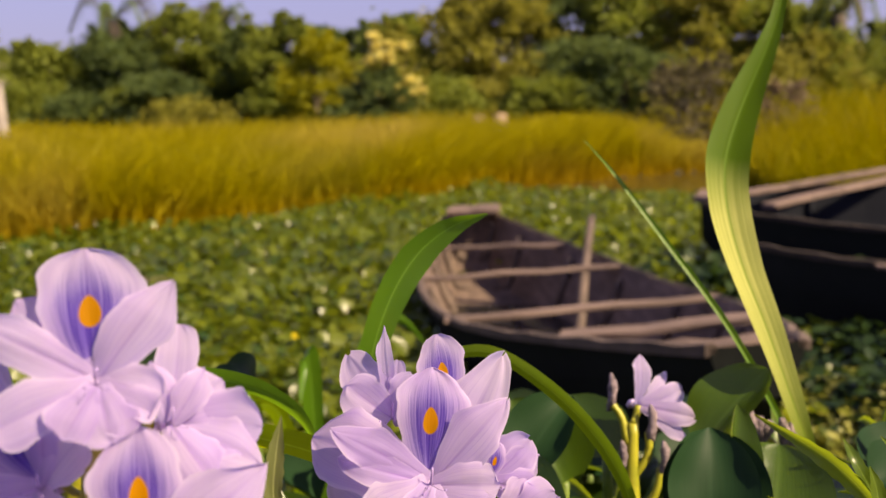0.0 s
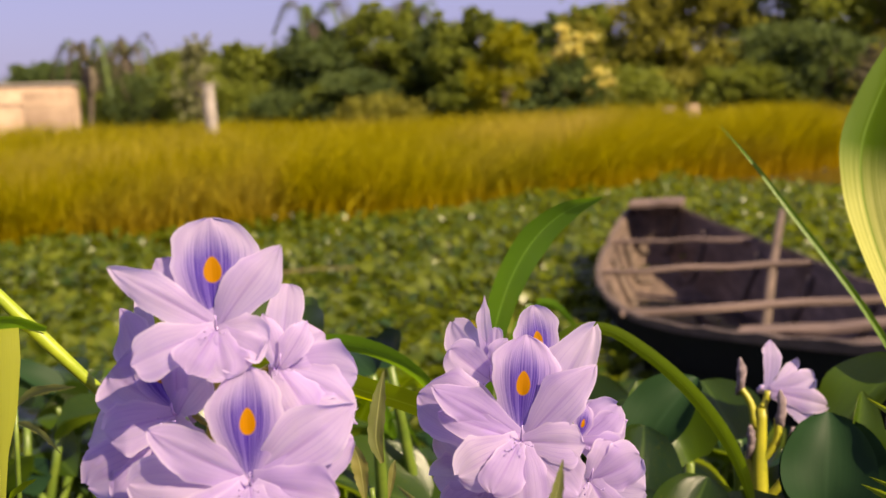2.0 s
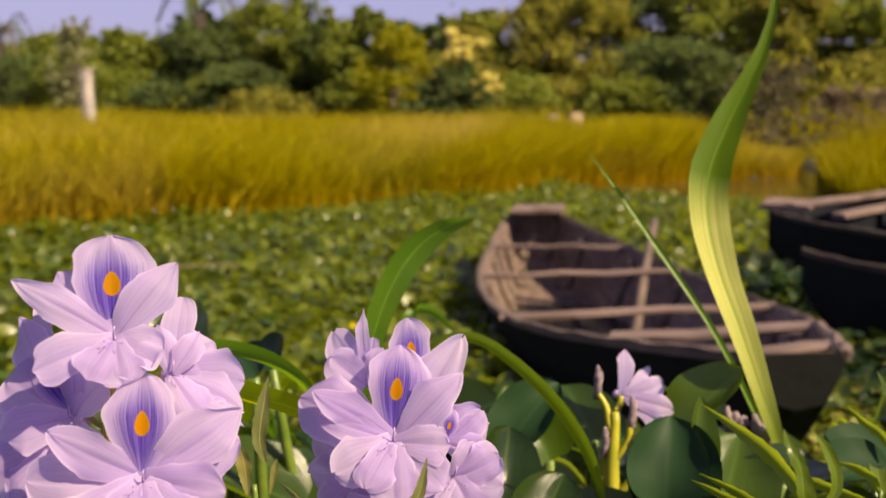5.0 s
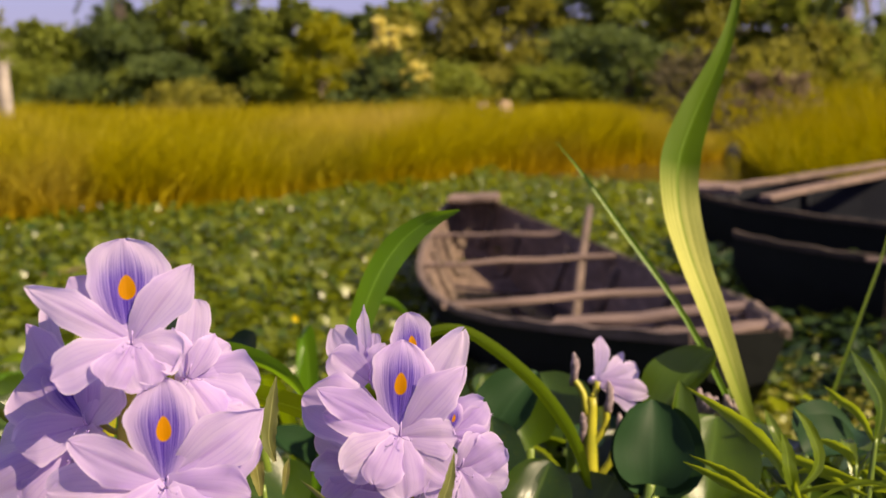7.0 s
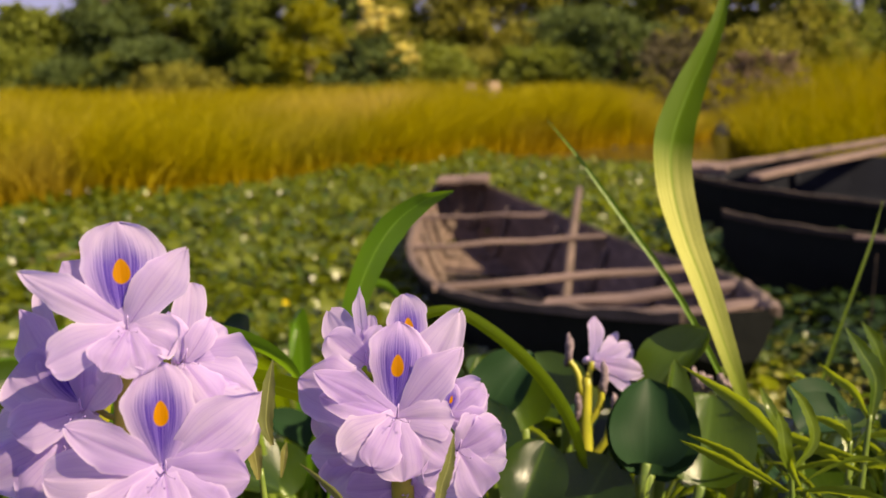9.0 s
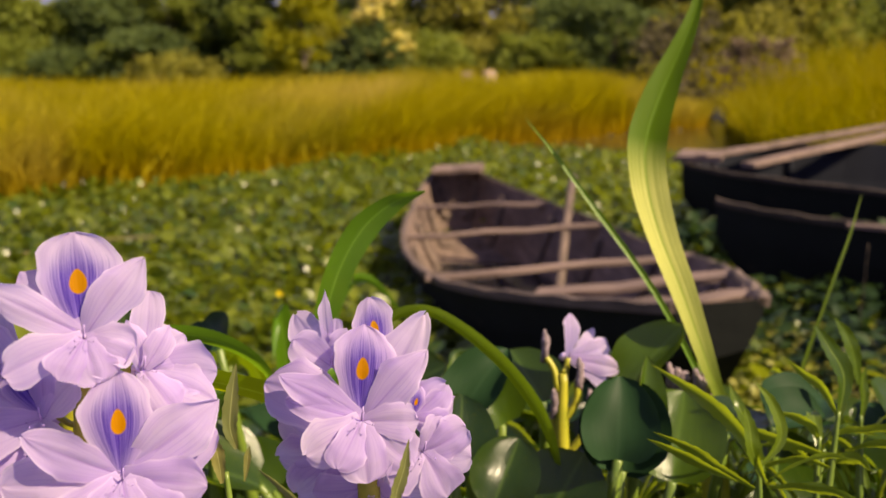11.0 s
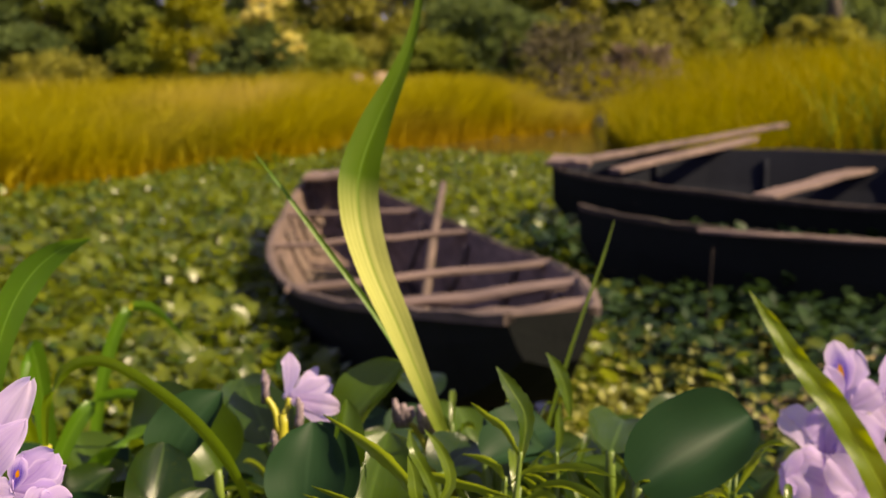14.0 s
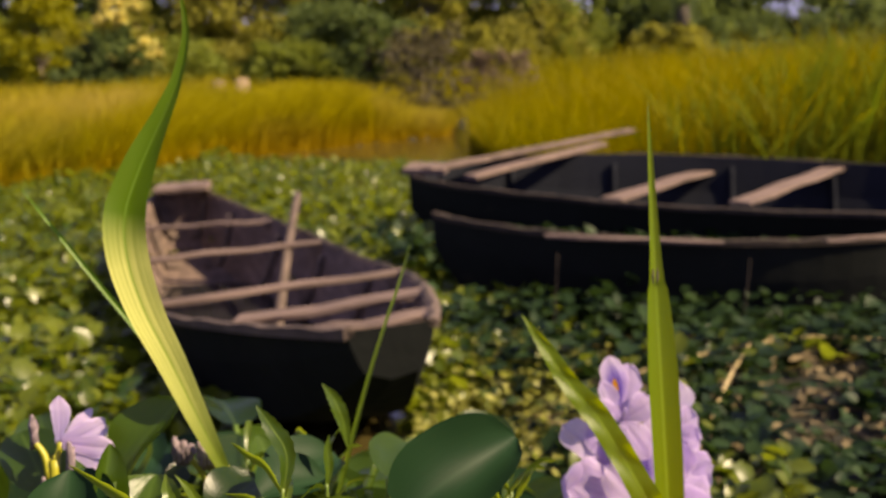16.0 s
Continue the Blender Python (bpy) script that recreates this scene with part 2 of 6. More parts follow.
MAT_STAIN = plain_mat("stained_plaster", (0.22, 0.145, 0.10), (0.46, 0.34, 0.24), 0.7, 0.85, 0.3, 0.02)
MAT_PETIOLE = plain_mat("petiole_green", (0.055, 0.105, 0.014), (0.12, 0.17, 0.025), 50, 0.4, 0.15, 0.001)
MAT_BLADE = leaf_mat("broad_grass_leaf", (0.115, 0.205, 0.004), (0.185, 0.275, 0.006), (0.74, 0.80, 0.012), 0.40, 0.62, veins=34, rib=0.9, spots=0.10)
# Green leaf with sunlight put into the colour of its lower half.
MAT_BLADELIT = leaf_mat("sunlit_foot_leaf", (0.068, 0.140, 0.002), (0.080, 0.158, 0.002), (0.30, 0.46, 0.006), 0.45, 0.50, veins=34, rib=0.8, spots=0.05, lit_foot=True, streak=0.46, spec=0.22)
# Pale leaf colour that stands in for light coming from behind.
MAT_BLADEBACKLIT = leaf_mat("backlit_grass_leaf", (0.42, 0.46, 0.05), (0.54, 0.57, 0.07), (0.92, 0.90, 0.10), 0.40, 0.60, veins=34, rib=0.9, spots=0.10)
MAT_BLADEDARK = leaf_mat("green_grass_leaf", (0.070, 0.170, 0.008), (0.100, 0.210, 0.010), (0.32, 0.58, 0.02), 0.38, 0.45, veins=34, rib=0.7, spots=0.10, streak=0.45)
MAT_ARCH = leaf_mat("lime_grass_leaf", (0.105, 0.185, 0.004), (0.130, 0.215, 0.005), (0.46, 0.60, 0.012), 0.36, 0.48, veins=34, rib=0.8, spots=0.10, streak=0.45)
MAT_WEED = leaf_mat("weed_leaf", (0.024, 0.062, 0.006), (0.160, 0.230, 0.018), (0.50, 0.62, 0.03), 0.26, 0.46, veins=10, rib=0.7, spots=0.2, spec=0.5)
MAT_WEEDPALE = leaf_mat("speckled_bud_leaf", (0.12, 0.14, 0.035), (0.22, 0.23, 0.07), (0.40, 0.42, 0.10), 0.45, 0.4, veins=8, rib=0.9, spots=0.6)
MAT_GRASS = grass_mat("marsh_grass", (0.36, 0.235, 0.008), (0.295, 0.250, 0.006), (0.43, 0.360, 0.011))
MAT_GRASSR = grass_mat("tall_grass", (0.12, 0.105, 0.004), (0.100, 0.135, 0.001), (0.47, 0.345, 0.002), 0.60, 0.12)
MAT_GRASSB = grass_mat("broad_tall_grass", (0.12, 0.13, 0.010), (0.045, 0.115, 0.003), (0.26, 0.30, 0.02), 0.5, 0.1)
MAT_WOOD = wood_mat("weathered_wood", (0.046, 0.034, 0.028), (0.165, 0.120, 0.096))
MAT_WOODX = wood_mat("weathered_thwart", (0.080, 0.056, 0.046), (0.225, 0.158, 0.130), along=0)
MAT_HULL = wood_mat("tarred_hull", (0.10, 0.075, 0.055), (0.26, 0.20, 0.15), tar=(0.0075, 0.0085, 0.0075), rough=0.8)
MAT_TARIN = wood_mat("tarred_inside", (0.022, 0.020, 0.021), (0.065, 0.056, 0.052), tar=(0.007, 0.008, 0.011))
MAT_RIM = wood_mat("dark_worn_rim", (0.016, 0.013, 0.011), (0.075, 0.056, 0.042))
MAT_INSIDE = wood_mat("hull_inside", (0.040, 0.029, 0.025), (0.20, 0.140, 0.112))
MAT_MUD = plain_mat("mud_and_litter", (0.005, 0.006, 0.003), (0.020, 0.018, 0.007), 5.0, 0.85, 0.8, 0.03)
MAT_BARK = plain_mat("bark", (0.045, 0.035, 0.024), (0.15, 0.12, 0.085), 6.0, 0.9, 0.8, 0.03)
MAT_CONCRETE = plain_mat("old_concrete", (0.16, 0.14, 0.125), (0.34, 0.30, 0.265), 3.0, 0.85, 0.3, 0.01)
MAT_PLASTER = plain_mat("ochre_plaster", (0.33, 0.22, 0.145), (0.62, 0.46, 0.33), 0.5, 0.85, 0.3, 0.02)
MAT_LITTER = plain_mat("rotting_litter", (0.05, 0.036, 0.016), (0.20, 0.15, 0.075), 30.0, 0.85, 0.3, 0.002)
MAT_REED = plain_mat("reed_green", (0.15, 0.22, 0.012), (0.26, 0.32, 0.02), 60, 0.45, 0.2, 0.001)
MAT_YELLOW = plain_mat("yellow_petal", (0.70, 0.50, 0.01), (0.85, 0.66, 0.02), 80, 0.5, 0.1, 0.001)
MAT_DRY = plain_mat("dry_straw", (0.24, 0.18, 0.08), (0.46, 0.36, 0.19), 30.0, 0.8, 0.3, 0.002)


def water_mat():
    m, nt, out = mat_base("river_water")
    co = coords(nt)
    n = noise_fac(nt, co["Object"], 5.0, 3.0)
    mud = noise_fac(nt, co["Object"], 0.8, 3.0)
    col = mixc(nt, mud, (0.030, 0.026, 0.010), (0.070, 0.052, 0.016))
    nt.links.new(principled(nt, col, 0.10, bump(nt, n, 0.12, 0.02), 0.5), out.inputs["Surface"])
    return m


MAT_WATER = water_mat()
MAT_BILGE = plain_mat("dark_rain_water", (0.010, 0.010, 0.012), (0.020, 0.019, 0.020), 3.0, 0.06, 0.02, 0.004, 0.6)


def tree_mat(name, dark, light, through, amount=0.5):
    m, nt, out = mat_base(name)
    co = coords(nt)
    rnd = nt.nodes.new("ShaderNodeNewGeometry").outputs["Random Per Island"]
    big = noise_fac(nt, co["Object"], 0.7, 2.0)
    f = calc(nt, "ADD", calc(nt, "MULTIPLY", rnd, 0.65), calc(nt, "MULTIPLY", big, 0.4), True)
    col = mixc(nt, f, dark, light)
    sh = principled(nt, col, 0.6, None, 0.12)
    thin(nt, out, mixc(nt, 0.5, col, through), sh, amount)
    return m


MAT_TREE = [
    tree_mat("crown_dark", (0.042, 0.074, 0.030), (0.135, 0.180, 0.050), (0.19, 0.24, 0.05)),
    tree_mat("crown_green", (0.080, 0.115, 0.022), (0.240, 0.270, 0.042), (0.30, 0.35, 0.04)),
    tree_mat("crown_olive", (0.115, 0.122, 0.024), (0.310, 0.290, 0.046), (0.36, 0.34, 0.04)),
    tree_mat("crown_yellow", (0.11, 0.120, 0.008), (0.30, 0.285, 0.012), (0.5, 0.46, 0.02)),
    tree_mat("crown_blossom", (0.55, 0.48, 0.10), (0.80, 0.72, 0.26), (0.75, 0.66, 0.2)),
    tree_mat("crown_brown", (0.12, 0.088, 0.055), (0.26, 0.195, 0.125), (0.2, 0.15, 0.09)),
    tree_mat("crown_pale", (0.16, 0.17, 0.08), (0.34, 0.34, 0.17), (0.35, 0.36, 0.15)),
    tree_mat("crown_grey", (0.060, 0.055, 0.034), (0.14, 0.12, 0.070), (0.14, 0.12, 0.05)),
]

# ---- building helpers ----
def mesh_object(name, verts, faces, material, uvs=None, parent=None, smooth=True, label=""):
    me = bpy.data.meshes.new(name)
    me.from_pydata(verts, [], faces)
    for mt in material if isinstance(material, (list, tuple)) else (material,):
        me.materials.append(mt)
    if uvs is not None:
        layer = me.uv_layers.new(name="UVMap")
        idx = np.empty(len(me.loops), dtype=np.int32)
        me.loops.foreach_get("vertex_index", idx)
        layer.data.foreach_set("uv", np.asarray(uvs, dtype=np.float32)[idx].ravel())
    if smooth:
        me.polygons.foreach_set("use_smooth", np.ones(len(me.polygons), dtype=bool))
    me.update()
    ob = new(name, me)
    if parent is not None:
        ob.parent = parent
    if label:
        ob["label"] = label
    return ob


def part(name, bm, material, parent=None, label="", smooth=False):
    me = bpy.data.meshes.new(name)
    bm.to_mesh(me)
    bm.free()
    for mt in material if isinstance(material, (list, tuple)) else (material,):
        me.materials.append(mt)
    if smooth:
        me.polygons.foreach_set("use_smooth", np.ones(len(me.polygons), dtype=bool))
    ob = new(name, me)
    if parent is not None:
        ob.parent = parent
    if label:
        ob["label"] = label
    return ob


def thing(name, label, category, group="", at=(0, 0, 0)):
    ob = tagged(new(name), label, category, group)
    ob.location = at
    return ob


def spline(pts, n):
    """n points of a smooth curve through pts (any dimension)."""
    p = np.asarray(pts, float)
    if len(p) < 3:
        return np.array([p[0] + (p[-1] - p[0]) * k / (n - 1) for k in range(n)])
    q = np.vstack([2 * p[0] - p[1], p, 2 * p[-1] - p[-2]])
    out = []
    for s in np.linspace(0, len(p) - 1, n):
        i = min(int(s), len(p) - 2)
        f = s - i
        a, b, c, d = q[i:i + 4]
        out.append(0.5 * (2 * b + (c - a) * f + (2 * a - 5 * b + 4 * c - d) * f * f + (3 * b - a - 3 * c + d) * f ** 3))
    return np.array(out)


def unit(v):
    v = np.asarray(v, float)
    return v / (np.linalg.norm(v) + 1e-12)


def ribbon(name, pts, widths, sides, material, parent=None, fold=0.15, n=26, nu=6, wave=0.0, label="", seed=0, teeth=0.0):
    """A leaf blade along pts; sides: the way across it at each point; fold: how far its edges rise."""
    rng = random.Random(seed)
    c = spline(pts, n)
    w = np.interp(np.linspace(0, 1, n), np.linspace(0, 1, len(widths)), widths)
    sd = spline(sides if len(sides) > 2 else [sides[0]] + [tuple((np.array(sides[0]) + np.array(sides[-1])) / 2)] + [sides[-1]], n)
    verts, uvs, faces = [], [], []
    ph = rng.random() * 6
    for i in range(n):
        t = unit(c[min(i + 1, n - 1)] - c[max(i - 1, 0)])
        s = unit(sd[i] - t * (sd[i] @ t))
        nn = np.cross(s, t)
        for j in range(nu + 1):
            u = 2 * j / nu - 1
            lift = fold * w[i] * (abs(u) ** 1.4) + wave * w[i] * math.sin(i * 0.9 + ph + 2 * u) * abs(u)
            notch = 1 - teeth * (i % 2) * abs(u) ** 2
            verts.append(tuple(c[i] + s * (u * notch * w[i] / 2) + nn * lift))
            uvs.append((j / nu, i / (n - 1)))
    for i in range(n - 1):
        for j in range(nu):
            a = i * (nu + 1) + j
            faces.append((a, a + 1, a + nu + 2, a + nu + 1))
    return mesh_object(name, verts, faces, material, uvs, parent, True, label)


def tube(name, pts, radii, material, parent=None, n=14, sides=8, label="", knobs=0.0, seed=0):
    rng = random.Random(seed)
    c = spline(pts, n)
    r = np.interp(np.linspace(0, 1, n), np.linspace(0, 1, len(radii)), radii)
    verts, faces = [], []
    ref = np.array((0.3, 1, 0.2))
    for i in range(n):
        t = unit(c[min(i + 1, n - 1)] - c[max(i - 1, 0)])
        a = unit(np.cross(t, ref))
        b = np.cross(t, a)
        for k in range(sides):
            g = 2 * math.pi * k / sides
            rr = r[i] * (1 + knobs * (rng.random() - 0.5))
            verts.append(tuple(c[i] + a * math.cos(g) * rr + b * math.sin(g) * rr))
    for i in range(n - 1):
        for k in range(sides):
            p, q = i * sides + k, i * sides + (k + 1) % sides
            faces.append((p, q, q + sides, p + sides))
    faces.append(tuple(range(sides))[::-1])
    faces.append(tuple(range((n - 1) * sides, n * sides)))
    return mesh_object(name, verts, faces, material, None, parent, True, label)


def board(name, a, b, width, thick, material, parent=None, across=None, wobble=0.004, seed=0, label="", taper=1.0):
    """A sawn board from a to b with eased edges and a little unevenness."""
    rng = random.Random(seed)
    a, b = np.asarray(a, float), np.asarray(b, float)
    t = unit(b - a)
    s = unit(np.asarray(across, float) - t * (np.asarray(across, float) @ t)) if across is not None else unit(np.cross(t, (0, 0, 1)))
    up = np.cross(s, t)
    e = min(thick, width) * 0.22
    prof = [(-width / 2 + e, -thick / 2), (width / 2 - e, -thick / 2), (width / 2, -thick / 2 + e), (width / 2, thick / 2 - e),
            (width / 2 - e, thick / 2), (-width / 2 + e, thick / 2), (-width / 2, thick / 2 - e), (-width / 2, -thick / 2 + e)]
    n = 6
    verts, faces = [], []
    for i in range(n):
        f = i / (n - 1)
        k = 1 + (taper - 1) * f
        d = np.array([rng.uniform(-wobble, wobble) for _ in range(3)])
        for x, z in prof:
            verts.append(tuple(a + (b - a) * f + s * (x * k + rng.uniform(-wobble, wobble) * 0.5) + up * z + d * (0 < i < n - 1)))
    m = len(prof)
    for i in range(n - 1):
        for k in range(m):
            p, q = i * m + k, i * m + (k + 1) % m
            faces.append((p, q, q + m, p + m))
    faces.append(tuple(range(m))[::-1])
    faces.append(tuple(range((n - 1) * m, n * m)))
    return mesh_object(name, verts, faces, material, None, parent, False, label)


def stuff(name, verts, faces, material, uvs, label, category, kind="stuff"):
    return tagged(mesh_object(name, verts, faces, material, uvs), label, category, kind=kind)


def swarm(template_v, template_f, template_uv, mats):
    """Joins many placed copies of one small template (n x 3) by 3x4 matrices (k x 3 x 4)."""
    tv = np.asarray(template_v, float)
    k, n = len(mats), len(tv)
    v = np.einsum("kij,nj->kni", mats[:, :, :3], tv) + mats[:, None, :, 3]
    faces = []
    for f in template_f:
        faces.append(np.asarray(f)[None, :] + (np.arange(k) * n)[:, None])
    faces = np.stack(faces, 1).reshape(-1, len(template_f[0]))
    uv = np.tile(np.asarray(template_uv, float), (k, 1))
    return v.reshape(-1, 3), faces, uv


def inside(poly, x, y):
    hit = False
    j = len(poly) - 1
    for i in range(len(poly)):
        (xi, yi), (xj, yj) = poly[i], poly[j]
        if (yi > y) != (yj > y) and x < (xj - xi) * (y - yi) / (yj - yi) + xi:
            hit = not hit
        j = i
    return hit


def smooth01(a, b, x):
    f = np.clip((np.asarray(x, float) - a) / (b - a), 0, 1)
    return f * f * (3 - 2 * f)

# ---- ground and water ----
MARSH_EDGE = [(-30.00, -4.00), (-7.96, 2.30), (-5.58, 4.16), (-4.78, 4.91), (-3.98, 5.66), (-3.27, 6.20), (-2.57, 6.86), (-1.86, 8.05), (-1.15, 9.29), (-0.60, 10.90), (0.30, 12.00), (1.50, 13.20), (2.50, 14.20), (3.20, 16.00)]
MARSH = MARSH_EDGE + [(5.0, 40), (-60, 60), (-60, -4)]
BANK_R = [(2.26, 8.50), (2.57, 7.08), (3.72, 6.28), (6.20, 5.84), (14.00, 5.00), (30.00, 4.00), (40.00, 40.00), (5.20, 40.00), (3.19, 13.28), (2.66, 10.44)]


def bank_height(x, y):
    """The near bank on which the tall plants stand."""
    x, y = np.asarray(x, float), np.asarray(y, float)
    shelf = 1 - smooth01(-0.7, 0.30, y)
    near = 0.44 * (1 - smooth01(0.70, 1.40, y)) * (1 - smooth01(0.30, 0.75, x - 0.1 * np.sin(5 * y))) + 0.08 * (1 - smooth01(0.2, 2.2, y)) + 0.19 * smooth01(0.55, 0.9, x) * (1 - smooth01(2.5, 3.2, y)) * (1 - smooth01(3.0, 4.5, x))
    return near * (1 - shelf) + 0.50 * shelf


def make_ground():
    xs = np.unique(np.concatenate([[-2500, -900, -300, -120, -70], np.linspace(-40, -8, 17), np.linspace(-7, 7, 113), np.linspace(8, 40, 17), [70, 120, 300, 900, 2500]]))
    ys = np.unique(np.concatenate([[-2500, -900, -300, -100, -30, -10], np.linspace(-4, 4, 65), np.linspace(4.2, 20, 60), np.linspace(21, 70, 26), [120, 300, 900, 2500]]))
    verts = []
    for y in ys:
        for x in xs:
            z = -0.14 + float(bank_height(x, y)) * 1.05 + 0.035 * noise.noise((x * 1.7, y * 1.7, 0))
            if y > 4 and (inside(MARSH, x, y) or inside(BANK_R, x, y)) or y > 40 or abs(x) > 30:
                z = 0.05 + 0.03 * noise.noise((x * 0.6, y * 0.6, 3)) + min(0.35, max(0, y - 20) * 0.012)
            verts.append((float(x), float(y), z))
    nx = len(xs)
    faces = [(j * nx + i, j * nx + i + 1, (j + 1) * nx + i + 1, (j + 1) * nx + i) for j in range(len(ys) - 1) for i in range(nx - 1)]
    return tagged(mesh_object("ground", verts, faces, MAT_MUD), "dark damp mud bank with plant litter by the river", "ground", kind="structure")


make_ground()
wv = [(x, y, 0.0) for y in (0.6, 4, 10, 20, 45) for x in (-40, -12, 0, 12, 40)]
wf = [(j * 5 + i, j * 5 + i + 1, j * 5 + i + 6, j * 5 + i + 5) for j in range(4) for i in range(4)]
tagged(mesh_object("water", wv, wf, MAT_WATER), "still brown river water between floating plants", "water", kind="structure")

# ---- boats: rims from bow to stern, left and right, each (x, y, z) ----
BOAT_A_L = [(-0.435, 4.93, 0.385), (-0.470, 4.80, 0.350), (-0.490, 4.40, 0.285), (-0.470, 3.85, 0.255), (-0.405, 3.42, 0.245), (-0.265, 2.94, 0.262), (-0.100, 2.54, 0.315), (0.050, 2.24, 0.370), (0.185, 1.93, 0.435), (0.320, 1.69, 0.487)]
BOAT_A_R = [(-0.185, 4.92, 0.395), (-0.130, 4.80, 0.372), (0.120, 4.40, 0.318), (0.355, 3.84, 0.298), (0.470, 3.42, 0.302), (0.595, 2.95, 0.330), (0.590, 2.54, 0.385), (0.570, 2.26, 0.425), (0.535, 1.93, 0.465), (0.495, 1.70, 0.500)]
BOAT_B_L = [(0.870, 4.93, 0.435), (1.06, 4.72, 0.405), (1.42, 4.48, 0.375), (1.90, 4.17, 0.350), (2.45, 3.90, 0.340), (3.10, 3.62, 0.345), (3.75, 3.42, 0.375), (4.30, 3.32, 0.42), (4.60, 3.36, 0.45)]
BOAT_B_R = [(0.945, 5.10, 0.445), (1.16, 5.28, 0.465), (1.62, 5.40, 0.480), (2.20, 5.32, 0.490), (2.80, 5.10, 0.480), (3.40, 4.75, 0.460), (4.00, 4.25, 0.45), (4.45, 3.80, 0.46), (4.68, 3.52, 0.47)]
BOAT_C_L = [(0.820, 3.79, 0.395), (0.960, 3.58, 0.385), (1.20, 3.36, 0.375), (1.55, 3.15, 0.370), (1.95, 3.03, 0.370), (2.40, 3.00, 0.380), (2.85, 3.06, 0.40), (3.20, 3.20, 0.42)]
BOAT_C_R = [(0.870, 3.90, 0.380), (1.06, 3.92, 0.30), (1.38, 3.86, 0.26), (1.74, 3.72, 0.25), (2.14, 3.60, 0.25), (2.56, 3.52, 0.27), (2.96, 3.46, 0.32), (3.26, 3.36, 0.39)]


def footprint(left, right, grow=0.03):
    pts = [p[:2] for p in left] + [p[:2] for p in reversed(right)]
    cx, cy = sum(p[0] for p in pts) / len(pts), sum(p[1] for p in pts) / len(pts)
    return [(cx + (x - cx) * (1 + grow), cy + (y - cy) * (1 + grow)) for x, y in pts]


FOOT = [footprint(BOAT_A_L, BOAT_A_R, -0.07), footprint(BOAT_B_L, BOAT_B_R, -0.05), footprint(BOAT_C_L, BOAT_C_R, -0.05)]


def hull_section(l, r, keel, flare, skin):
    """Points across the hull from rim to rim, outside then inside."""
    l, r = np.asarray(l), np.asarray(r)
    mid = (l + r) / 2
    bl = mid + (l - mid) * flare
    br = mid + (r - mid) * flare
    bl[2] = br[2] = keel
    outer = [l, l * 0.62 + bl * 0.38 + (l - mid) * 0.05, l * 0.25 + bl * 0.75 + (l - mid) * 0.04, bl, (bl + br) / 2 - (0, 0, 0.015), br, r * 0.25 + br * 0.75 + (r - mid) * 0.04, r * 0.62 + br * 0.38 + (r - mid) * 0.05, r]
    inner = []
    half = np.linalg.norm((l - r)[:2]) / 2
    for p in outer:
        q = mid + (p - mid) * (1 - skin / max(half, 0.05))
        q[2] = max(p[2], keel + skin)
        inner.append(q)
    inner[0][2], inner[-1][2] = l[2], r[2]
    return outer, inner


